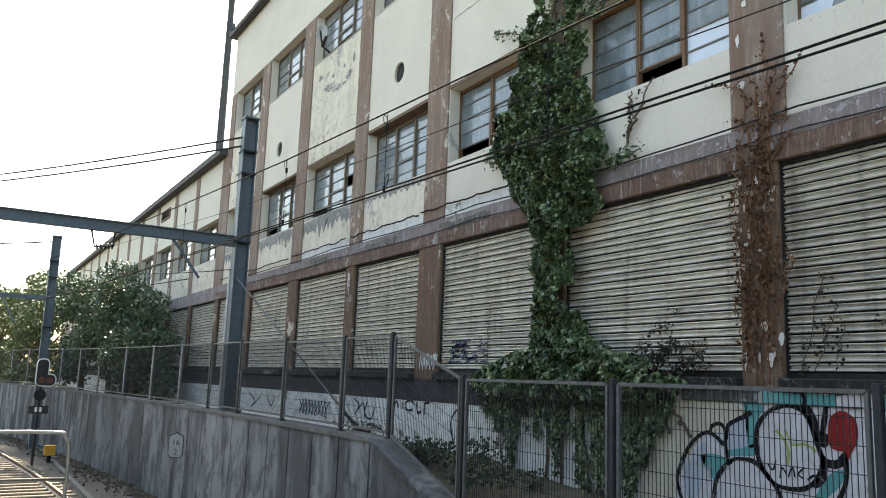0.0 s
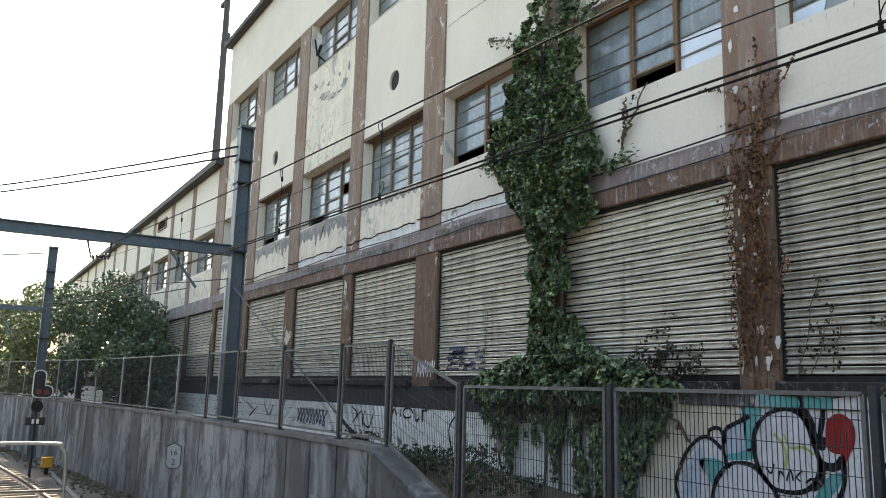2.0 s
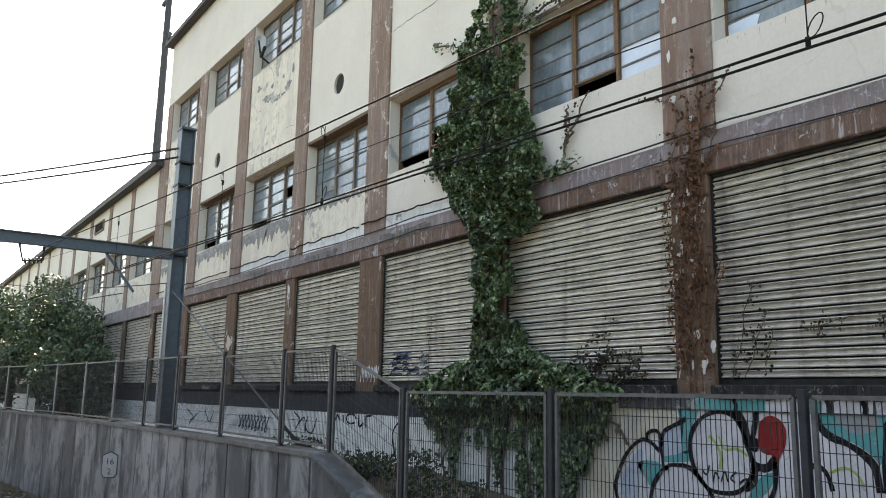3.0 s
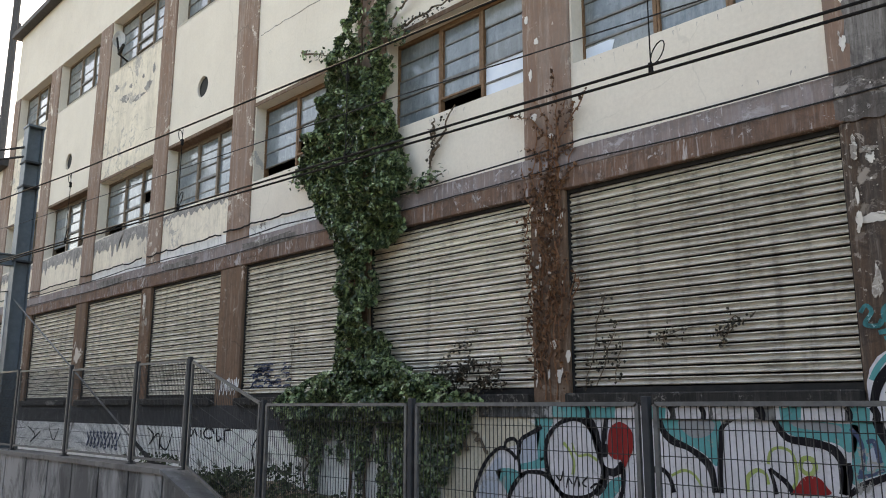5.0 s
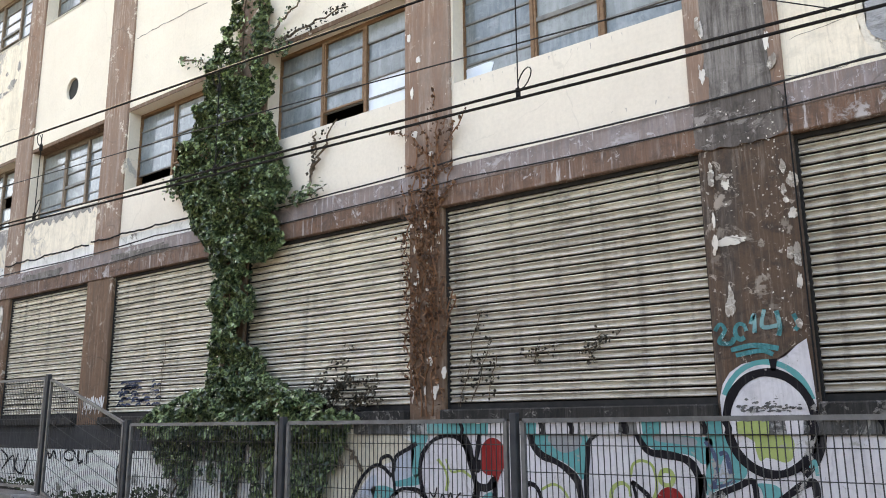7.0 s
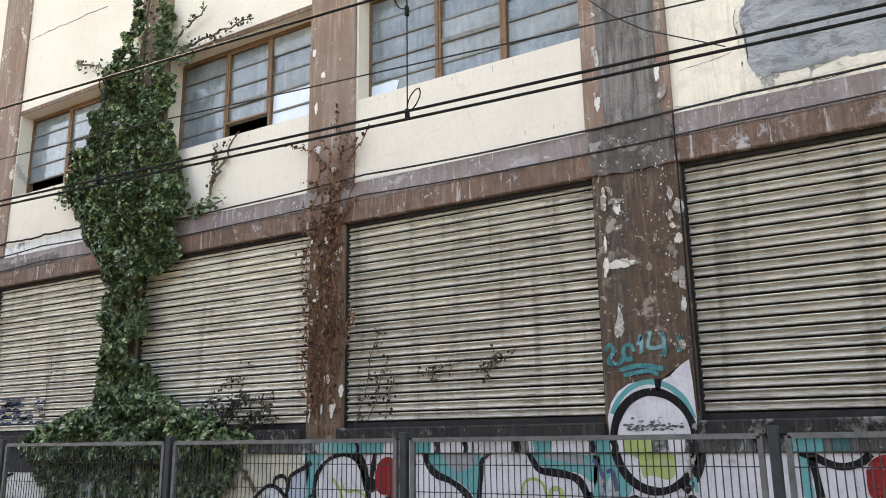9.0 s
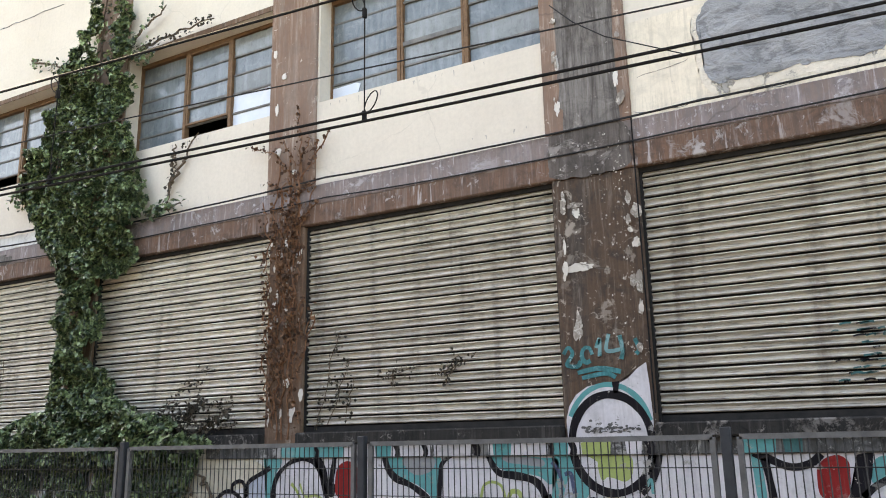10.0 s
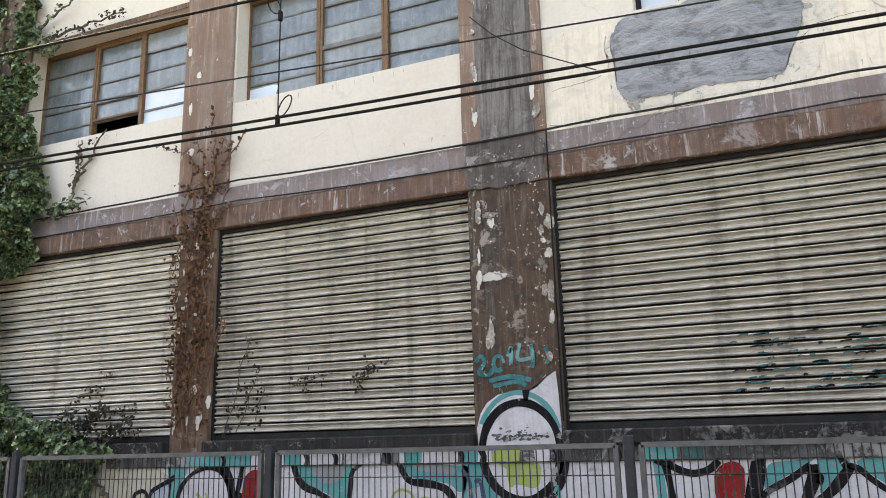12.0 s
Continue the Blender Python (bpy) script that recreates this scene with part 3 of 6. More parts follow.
for p, q in zip(rows, rows[1:]):
    for i in range(5):
        bm.faces.new((p[i], p[i + 1], q[i + 1], q[i]))
bm.faces.new(rows[0])
part("coping", bm, COPING, wall)
for x0, x1, z0, z1 in ((-9.60, -7.35, -1.05, -1.78), (-7.35, 0.0, -1.78, -1.80), (0.0, 8.0, -1.80, -1.80)):
    bm = bmesh.new()
    for lo_y, hi_y, base, drop, inset in ((-2.05, -1.75, None, 0.05, 0.012), (-2.12, -1.70, 0.0, 0.0, 0.004)):
        pts = []
        for xx, zz in ((x0 + inset, z0), (x1 - inset, z1)):
            low_z = GROUND - 0.1 if base is None else zz - 0.055
            pts += [[bm.verts.new((xx, yy, z)) for yy, z in ((lo_y, low_z), (lo_y, zz - drop), (hi_y, zz - drop), (hi_y, low_z))]]
        for i in range(4):
            bm.faces.new((pts[0][i], pts[0][(i + 1) % 4], pts[1][(i + 1) % 4], pts[1][i]))
        bm.faces.new(pts[0][::-1])
        bm.faces.new(pts[1])
    part("end_wall", bm, CONCRETE if x0 < -9 else COPING, wall)

# ---- platform, ramp rail and track ----
tagged(boxes("platform", [(-8.1, 9.0, -14.0, -5.6, GROUND, -1.85)], SLAB, bevel=0.03), "grey concrete station platform with a square end", "platform", kind="structure")
rail = thing("handrail", "bright steel tube handrail at the platform end", "handrail", at=(-7.7, -6.435, -1.85))
bm = bmesh.new()
pipe(bm, smooth([(0, -5.0, 1.0), (0, -1.6, 1.0), (0, -0.22, 1.0), (0, -0.05, 0.95), (0, 0.0, 0.8), (0, 0.0, 0.3), (0, 0.0, 0.0)], 5), 0.018, 10)
part("top_tube", bm, CHROME, rail, soft=True)
bm = bmesh.new()
rod(bm, (0, -5.0, 0.53), (0, 0.0, 0.53), 0.016, 10)
part("mid_tube", bm, CHROME, rail, soft=True)
for y in (-1.7, -3.4, -5.0):
    bm = bmesh.new()
    rod(bm, (0, y, 0), (0, y, 0.98), 0.018, 10)
    part("post", bm, CHROME, rail, soft=True)


def track_y(x):
    return wall_y(x) - 3.25


track = thing("railway_track", "rusty curved railway track on concrete sleepers", "track", kind="structure")
for side in (-0.78, 0.78):
    bm = bmesh.new()
    ring = []
    for i in range(46):
        x = 9 - 1.6 * i
        y = track_y(x) + side
        ring.append([bm.verts.new((x, y + dy, GROUND + z)) for dy, z in ((-0.07, 0.1), (-0.015, 0.14), (-0.036, 0.22), (-0.036, 0.25), (0.036, 0.25), (0.036, 0.22), (0.015, 0.14), (0.07, 0.1))])
    for p, q in zip(ring, ring[1:]):
        for i in range(8):
            bm.faces.new((p[i], p[(i + 1) % 8], q[(i + 1) % 8], q[i]))
    part("rail", bm, RUST, track)
    bm = bmesh.new()
    for p, q in zip(range(45), range(1, 46)):
        v = [bm.verts.new((9 - 1.6 * i, track_y(9 - 1.6 * i) + side + d, GROUND + 0.253)) for i, d in ((p, -0.03), (p, 0.03), (q, 0.03), (q, -0.03))]
        bm.faces.new(v)
    part("rail_head", bm, RAILTOP, track)
bm = bmesh.new()
bmesh.ops.create_cube(bm, size=1.0, matrix=Matrix.Diagonal((0.24, 2.5, 0.2, 1)))
bmesh.ops.bevel(bm, geom=bm.edges[:], offset=0.025, segments=1, affect="EDGES")
first = part("sleeper", bm, SLEEPER, track)
first.location = (-9.0, track_y(-9), GROUND + 0.02)
for i in range(1, 70):
    s = new("sleeper", first.data)
    s.parent = track
    s.location = (-9.0 - 0.62 * i, track_y(-9.0 - 0.62 * i), GROUND + 0.02)
    s.rotation_euler = (0, 0, math.atan(0.0052 * min(0, -9.0 - 0.62 * i + 12) * -1))
boxes("kerb", [(-46, -12, -4.1, -3.95, GROUND, GROUND + 0.05)], SLAB, track)


# ---- fences ----
def fence_post(x, y, z0, z1, group, steel=None):
    p = thing("fence_post", "pale square steel fence post on the coping, coloured as sunlit" if steel else "dark grey square steel fence post on the coping", "fence post", group, at=(x, y, z0))
    boxes("post", [(-0.03, 0.03, -0.03, 0.03, 0, z1 - z0 + 0.03)], steel or DARK_STEEL, p, bevel=0.005)
    boxes("base_plate", [(-0.07, 0.07, -0.06, 0.06, 0, 0.012)], DARK_STEEL, p)


def fence_panel(a, b, za, zb, ta, tb, step, group):
    """A framed welded-mesh panel from a to b (x, y); feet za, zb, tops ta, tb."""
    f = thing("fence", "grey steel framed welded mesh fence panel", "fence", group, at=(*a, za))
    d = Vector((b[0] - a[0], b[1] - a[1], 0))
    w = d.length
    d.normalize()
    n = Vector((-d.y, d.x, 0))

    def at(s, h):
        lo, hi = zb * s + za * (1 - s), tb * s + ta * (1 - s)
        return d * (w * s) + Vector((0, 0, lo + (hi - lo) * h - za))
    bm = bmesh.new()
    e = 0.06 / w
    g = 0.03
    for p, q in ((at(e, 0), at(e, 1)), (at(1 - e, 0), at(1 - e, 1)), (at(e, 1), at(1 - e, 1)), (at(e, 0.03), at(1 - e, 0.03))):
        rod(bm, p, q, 0.024, 4)
    part("panel_frame", bm, GALV, f)
    bm = bmesh.new()
    m = max(8, round(w / step))
    for i in range(1, m):
        s = e + (1 - 2 * e) * i / m
        rod(bm, at(s, 0.03), at(s, 1), (0.0046 if ta < 0 else 0.0034) if step < 0.06 else 0.004, 3)
    for h in range(1, 8):
        rod(bm, at(e, h / 8 + 0.01) - n * 0.004, at(1 - e, h / 8 + 0.01) - n * 0.004, 0.004, 3)
    part("wire_mesh", bm, WIRE_STEEL, f)


RIGHT = [-7.12, -4.40, -1.74, 0.95, 3.62, 6.30]
for x in RIGHT:
    fence_post(x, -2.0, -1.80, -0.13, "platform fence posts")
for a, b in zip(RIGHT, RIGHT[1:]):
    fence_panel((a + 0.02, -2.0), (b - 0.02, -2.0), -1.74, -1.74, -0.16, -0.16, 0.05, "platform fence panels")
LEFT = [-9.20, -10.95, -13.75, -16.53, -18.79, -21.43, -24.37, -27.65, -31.18, -34.2, -37.2, -40.2, -43.2, -46.4, -49.8, -53.4]
for x in LEFT:
    fence_post(x, wall_y(x) + 0.1, -1.05, 0.49 if x > -12 else 0.53 + 0.004 * (-12 - x), "wall fence posts", SUNLIT_STEEL if x < -19 else None)
for i, (a, b) in enumerate(zip(LEFT, LEFT[1:])):
    top = 0.47 if i < 2 else 0.52 + 0.004 * (-12 - a) if a < -12 else 0.52
    fence_panel((a - 0.02, wall_y(a) + 0.1), (b + 0.02, wall_y(b) + 0.1), -1.0, -1.0, top, top, 0.05 if i < 6 else 0.09, "wall fence panels")
fence_panel((-9.17, -1.95), (-7.15, -2.0), -1.03, -1.70, 0.46, -0.16, 0.05, "wall fence panels")


# ---- overhead line masts ----
def h_mast(x, y, z0, z1, w, name_label):
    m = thing("catenary_mast", name_label, "mast", "overhead line masts", at=(x, y, z0))
    h = z1 - z0
    for s in (-1, 1):
        boxes("flange", [(-w / 2, w / 2, s * w / 2 - 0.012, s * w / 2 + 0.012, 0, h)], MAST_STEEL, m)
    boxes("web", [(-0.012, 0.012, -w / 2 + 0.012, w / 2 - 0.012, 0, h)], MAST_STEEL, m)
    boxes("base_plate", [(-w * 0.8, w * 0.8, -w * 0.8, w * 0.8, -0.06, 0.03)], MAST_STEEL, m)
    boxes("cap", [(-w * 0.6, w * 0.6, -w * 0.6, w * 0.6, h, h + 0.05)], MAST_STEEL, m)
    for q in (0.56, 0.80, 0.88):
        boxes("clamp", [(-w * 0.58, w * 0.62, -w * 0.60, w * 0.56, h * q, h * q + 0.04)], DARK_STEEL, m)
    return m


m1 = h_mast(-17.95, -1.80, -1.05, 6.22, 0.32, "tall blue-grey steel H-section overhead line mast")
# white strip painted on for the sunlit lower edge of the flange
boxes("lit_edge_strip", [(-0.20, -0.15, -0.20, -0.15, 0.1, 3.4)], WHITE, m1)
boxes("cross_beam", [(-0.02, 0.02, -9.0, -0.17, 4.0, 4.22)], MAST_STEEL, m1)
boxes("beam_flange", [(-0.1, 0.1, -9.0, -0.17, 4.22, 4.24), (-0.1, 0.1, -9.0, -0.17, 3.98, 4.0)], MAST_STEEL, m1)
bm = bmesh.new()
rod(bm, (0.02, -1.65, 3.98), (0.35, -1.05, 3.08), 0.035, 6)
part("drop_bracket", bm, MAST_STEEL, m1)
bm = bmesh.new()
rod(bm, (0.16, -0.1, 3.2), (6.6, 0.40, -0.05), 0.016, 6)
stay = part("stay_rod", bm, GALV, m1)
bm = bmesh.new()
rod(bm, (5.90, 0.345, 0.303), (6.22, 0.370, 0.142), 0.030, 8)
rod(bm, (6.26, 0.374, 0.121), (6.6, 0.40, -0.05), 0.034, 8, 0.05)
part("turnbuckle", bm, GUIDE_AND_SHADE, stay, "dark greasy turnbuckle")
boxes("stay_anchor", [(6.42, 6.78, 0.28, 0.52, -0.45, -0.03)], GUIDE_AND_SHADE, m1, bevel=0.03)
bm = bmesh.new()
pipe(bm, [(0, -2.95, 3.98), (0, -2.95, 3.66), (0, -3.35, 3.6), (0, -3.45, 3.98)], 0.025, 6)
for k in range(5):
    rod(bm, (0, -2.97 - 0.08 * k, 3.655 - 0.012 * k), (0, -3.0 - 0.08 * k, 3.65 - 0.012 * k), 0.07, 10)
part("insulator", bm, SIGNAL_BLACK, m1)
m2 = h_mast(-38.0, -4.28, -3.65, 5.62, 0.34, "distant blue-grey steel overhead line mast behind the wall")
boxes("cross_beam", [(-0.03, 0.03, -7.0, -0.17, 6.4, 6.6)], MAST_STEEL, m2)
bm = bmesh.new()
rod(bm, (0.02, -1.9, 6.4), (0.3, -1.3, 5.3), 0.04, 6)
part("drop_bracket", bm, MAST_STEEL, m2)


# ---- overhead wires ----
def wire(name, label, pts, r, material, sag=0.0):
    bm = bmesh.new()
    line = []
    for a, b in zip(pts, pts[1:]):
        a, b = Vector(a), Vector(b)
        for i in range(12):
            t = i / 12
            line.append(a.lerp(b, t) - Vector((0, 0, 4 * sag * t * (1 - t))))
    line.append(Vector(pts[-1]))
    pipe(bm, line, r, 6)
    return tagged(part(name, bm, material), label, "cable")


wire("contact_wire", "thick black overhead contact wire", [(-38, -7.4, 1.72), (-18, -4.95, 1.72), (0, -3.72, 1.655), (9, -3.2, 1.60)], 0.0085, CABLE)
wire("contact_wire", "thick black overhead contact wire", [(-38, -7.46, 1.69), (-18, -5.0, 1.69), (0, -3.70, 1.615), (9, -3.2, 1.555)], 0.0085, CABLE)
wire("messenger_wire", "black overhead carrier cable", [(-38, -7.4, 2.95), (-18, -4.95, 2.78), (-8, -4.26, 2.50), (0, -3.70, 2.43), (9, -3.2, 2.55)], 0.009, CABLE)
wire("feeder_wire", "thin grey feeder cable beside the facade", [(-38, -3.9, 4.6), (-18, -1.95, 3.90), (-4.3, -2.6, 2.82), (1.22, -2.6, 2.45), (9, -2.6, 2.0)], 0.006, THIN_CABLE)
wire("feeder_wire", "thin grey feeder cable crossing the sky", [(-17.95, -1.95, 5.75), (-28, -6.9, 6.05), (-48, -16.8, 6.7)], 0.026, THIN_CABLE, 0.05)
wire("feeder_wire", "thin grey feeder cable crossing the sky", [(-17.95, -1.95, 5.52), (-28, -6.9, 5.82), (-48, -16.8, 6.4)], 0.026, THIN_CABLE, 0.05)
wire("feeder_wire", "thin grey cable from the distant mast", [(-38, -4.4, 5.4), (-52, -12.0, 6.3)], 0.03, THIN_CABLE, 0.1)
wire("feeder_wire", "thin grey cable along the bend", [(-17.95, -2.0, 2.35), (-38, -4.4, 4.4), (-60, -9.5, 5.0)], 0.012, THIN_CABLE, 0.25)
wire("feeder_wire", "thin grey cable along the bend", [(-17.95, -3.0, 2.02), (-38, -6.0, 3.2), (-60, -11.5, 4.0)], 0.012, THIN_CABLE, 0.25)
for x, y, lo, hi in ((-0.55, -3.715, 1.64, 2.44), (-3.05, -3.92, 1.65, 2.44), (-5.45, -4.08, 1.66, 2.46), (-7.9, -4.25, 1.67, 2.49), (-12.0, -4.53, 1.68, 2.62)):
    dr = thing("dropper", "thin black dropper wire with looped clamps", "cable", "overhead droppers", at=(x, y, lo))
    bm = bmesh.new()
    rod(bm, (0, 0, 0.03), (0, 0, hi - lo), 0.004, 6)
    part("dropper_wire", bm, CABLE, dr)
    for z, s in ((0.03, 1), (hi - lo - 0.12, -1)):
        bm = bmesh.new()
        pipe(bm, [(s * (0.045 - 0.045 * math.cos(q)), 0, z + 0.07 + 0.06 * math.sin(q - 0.6)) for q in [i * math.tau / 12 for i in range(13)]], 0.004, 5)
        part("loop", bm, CABLE, dr)
        boxes("wire_clamp", [(-0.009, 0.009, -0.012, 0.012, z - 0.04, z + 0.02)], CABLE, dr)
for z, d in ((2.845, 0.05), (2.60, 0.035)):
    pts = [(9 - 2.1 * i, -0.080, z + 0.02 * math.sin(i * 2.3) + (0.0 if i % 3 else 0.015)) for i in range(17)]
    wire("facade_cable", "dusty dark cable clipped along the brown beam", pts, 0.011 if d > 0.04 else 0.008, THIN_CABLE, 0.012)
wire("facade_cable", "dark cable dropping beside the wide column", [(0.03, -0.078, 2.84), (0.03, -0.078, 2.35), (0.035, -0.07, 0.05)], 0.008, CABLE)

wire("facade_cable", "thin dark cable slung from the pilaster", [(-0.72, -0.1, 4.23), (-0.48, -0.1, 3.97), (-0.16, -0.1, 3.72), (0.32, -0.1, 3.47), (0.56, -0.06, 3.36)], 0.006, THIN_CABLE)
for k, (x0, x1) in enumerate(((-8.4, -11.9), (-12.0, -15.2), (-15.5, -19.0), (-19.3, -26.0))):
    rc = random.Random(k)
    pts = [(x0 + (x1 - x0) * i / 14, -0.07, BEAM_TOP + 0.24 - 0.02 * k + rc.uniform(-0.03, 0.025)) for i in range(15)]
    wire("facade_cable", "old drooping black cable on the beam edge", pts, 0.015, CABLE, 0.01)

vent = thing("louvre_vent", "small dark louvred vent high on the low wing", "vent", at=(-36.2, -0.01, 6.95))
bm = bmesh.new()
frame_box(bm, -0.85, 0.85, -0.05, 0.01, -0.24, 0.24, 0.06)
part("vent_frame", bm, PILASTER, vent)
boxes("vent_back", [(-0.8, 0.8, -0.005, 0.01, -0.2, 0.2)], BLACK, vent)
for k in range(5):
    boxes("slat", [(-0.79, 0.79, -0.04, -0.012, -0.17 + 0.075 * k, -0.15 + 0.075 * k)], GUIDE_AND_SHADE, vent)

# ---- tall pole behind the low wing ----
pole = thing("utility_pole", "tall dark utility pole with crossarm behind the roof", "pole", at=(-43.4, 4.0, -3.6))
bm = bmesh.new()
rod(bm, (0, 0, 0), (0, 0, 27), 0.30, 10, 0.17)
part("shaft", bm, ROOFING, pole)
boxes("crossarm", [(-1.2, 2.2, -0.1, 0.1, 25.9, 26.1)], ROOFING, pole)
boxes("bracket", [(-0.5, 0.9, -0.08, 0.08, 23.0, 23.15), (0.75, 0.9, -0.08, 0.08, 23.0, 23.5), (-0.5, -0.4, -0.08, 0.08, 23.0, 23.6)], ROOFING, pole)

# ---- trackside things ----
sig = thing("railway_signal", "black L-shaped railway signal with white border", "signal", at=(-31.0, -4.83, GROUND))
bm = bmesh.new()
rod(bm, (0, 0, 0), (0, 0, 2.8), 0.05, 8)
part("post", bm, SIGNAL_BLACK, sig)


def rounded(bm, y0, y1, z0, z1, x0, x1, r):
    pts = []
    for cy, cz, a0 in ((y1 - r, z1 - r, 0), (y0 + r, z1 - r, 90), (y0 + r, z0 + r, 180), (y1 - r, z0 + r, 270)):
        for k in range(6):
            a = radians(a0 + 18 * k)
            pts.append((cy + r * math.cos(a), cz + r * math.sin(a)))
    f, b = [bm.verts.new((x1, y, z)) for y, z in pts], [bm.verts.new((x0, y, z)) for y, z in pts]
    bm.faces.new(f)
    bm.faces.new(b[::-1])
    for i in range(len(pts)):
        j = (i + 1) % len(pts)
        bm.faces.new((f[j], f[i], b[i], b[j]))


for nm, grow, x0, x1, mat in (("border", 0.04, 0.05, 0.10, WHITE), ("backboard", 0.0, 0.09, 0.13, SIGNAL_BLACK)):
    bm = bmesh.new()
    rounded(bm, -0.18 - grow, 0.18 + grow, 2.82 - grow, 3.74 + grow, x0, x1, 0.15 + grow)
    rounded(bm, -0.17 - grow, 0.44 + grow, 2.815 - grow, 3.20 + grow, x0 - 0.004, x1 + 0.004, 0.15 + grow)
    board = part(nm, bm, mat, sig)
RED_LENS = plain("red_lens", (0.14, 0.02, 0.02), (0.10, 0.02, 0.02), 0.3)
for y, z, m in ((0.0, 3.55, SIGNAL_BLACK), (0.0, 3.3, SIGNAL_BLACK), (0.0, 3.0, RED_LENS), (0.26, 3.0, RED_LENS)):
    bm = bmesh.new()
    rod(bm, (0.12, y, z), (0.24, y, z), 0.10, 12)
    part("lens_hood", bm, m, board)
bm = bmesh.new()
rounded(bm, -0.2, 0.2, 2.28, 2.68, 0.06, 0.11, 0.19)
part("round_plate", bm, GUIDE_AND_SHADE, sig)
boxes("number_plate", [(0.05, 0.09, -0.32, 0.32, 1.82, 2.10)], SIGNAL_BLACK, sig)
boxes("plate_bars", [(0.09, 0.096, -0.12, -0.04, 1.88, 2.04), (0.09, 0.096, 0.03, 0.11, 1.88, 2.04)], WHITE, sig)

ybox = thing("trackside_box", "small yellow equipment box on a post by the track", "box", at=(-32.0, -4.2, GROUND))
boxes("case", [(-0.17, 0.17, -0.19, 0.19, 0.25, 0.58)], YELLOW, ybox, bevel=0.03)
boxes("lid", [(-0.185, 0.185, -0.205, 0.205, 0.58, 0.62)], YELLOW, ybox, bevel=0.01)
boxes("post", [(-0.07, 0.07, -0.07, 0.07, 0, 0.25)], GUIDE_AND_SHADE, ybox)

marker = thing("kilometre_sign", "white shield sign with black distance figures on concrete", "sign", at=(-20.2, wall_y(-20.2) - 0.2, -2.09))
marker.rotation_euler = (0, 0, radians(62))
SIGN_FACE = plain("weathered_white_sign", (0.42, 0.43, 0.43), (0.34, 0.35, 0.35), 0.6)
OUT = [(-0.30, 0.27), (0.0, 0.36), (0.30, 0.27), (0.30, -0.20), (0.20, -0.29), (-0.20, -0.29), (-0.30, -0.20)]
for nm, k, y, m in (("border", 1.0, 0.0, LETTER), ("face", 0.93, -0.008, SIGN_FACE)):
    bm = bmesh.new()
    f = [bm.verts.new((px * k * 0.62, y, pz * k)) for px, pz in OUT]
    b = [bm.verts.new((px * k * 0.62, y + 0.03, pz * k)) for px, pz in OUT]
    bm.faces.new(f)
    for i in range(7):
        bm.faces.new((f[i], f[(i + 1) % 7], b[(i + 1) % 7], b[i]))
    plate = part(nm, bm, m, marker)
for txt, z, size in (("16", 0.04, 0.21), ("2", -0.20, 0.21)):
    cu = bpy.data.curves.new("figures", "FONT")
    cu.body, cu.size, cu.align_x, cu.extrude = txt, size, "CENTER", 0.001
    o = new("figures", cu)
    cu.materials.append(LETTER)
    o.parent = plate
    o.matrix_basis = pose(0, -0.012, z, 90, 0, 0)

# ---- dish on the upper window ----
dish = thing("window_dish", "pale broken dish aerial on a bracket", "aerial", at=(-17.35, -0.05, 8.40))
bm = bmesh.new()
bmesh.ops.create_uvsphere(bm, u_segments=14, v_segments=8, radius=0.30)
bmesh.ops.delete(bm, geom=[v for v in bm.verts if v.co.z > -0.12], context="VERTS")
bmesh.ops.transform(bm, matrix=pose(0.1, -0.22, 0.5, 80, 10, 75) @ Matrix.Diagonal((0.7, 1.25, 1, 1)), verts=bm.verts[:])
bmesh.ops.solidify(bm, geom=bm.faces[:], thickness=0.012)
part("reflector", bm, DISH, dish)
bm = bmesh.new()
pipe(bm, [(0.0, 0.05, -0.1), (0.05, -0.2, 0.0), (0.1, -0.3, 0.4)], 0.025)
rod(bm, (0.05, -0.2, 0.0), (0.55, -0.3, 0.05), 0.04)
part("bracket", bm, GUIDE_AND_SHADE, dish)


# ---- bare cement patch and flaked plaster ----
def blot(name, cx, cz, rx, rz, y, material, parent, seed, rough=0.16, n=90, thick=0.006, square=1.0):
    """A ragged flat patch with a real edge."""
    bm = bmesh.new()
    pts = []
    for i in range(n):
        a = math.tau * i / n
        c, s = math.cos(a), math.sin(a)
        px, pz = rx * math.copysign(abs(c) ** square, c), rz * math.copysign(abs(s) ** square, s)
        q = Vector((c * 1.2 + seed * 7.1, seed * 1.3, s * 1.2))
        fade = Vector((px, seed * 2.1, pz)) * 9.0
        k = max(0.25, 1 + rough * (noise.noise(q) * 0.9 + noise.noise(q * 3.1) * 0.6) + min(rough, 0.5) * noise.noise(fade) * 0.8 + min(rough, 0.5) * noise.noise(fade * 3) * 0.3)
        pts.append((cx + px * k, cz + pz * k))
    f = [bm.verts.new((px, y, pz)) for px, pz in pts]
    b = [bm.verts.new((px, y + thick, pz)) for px, pz in pts]
    mid = bm.verts.new((cx, y, cz))
    for i in range(n):
        j = (i + 1) % n
        bm.faces.new((f[j], f[i], mid))
        bm.faces.new((f[i], f[j], b[j], b[i]))
    return part(name, bm, material, parent)


PLASTER = render_paint("pale_plaster", (0.36, 0.32, 0.275), (0.22, 0.185, 0.155), (0.66, 0.62, 0.55), 0.5, (0.50, 0.53), (0.40, 0.5), 0.02, mottle=0.5, chips=0.57)
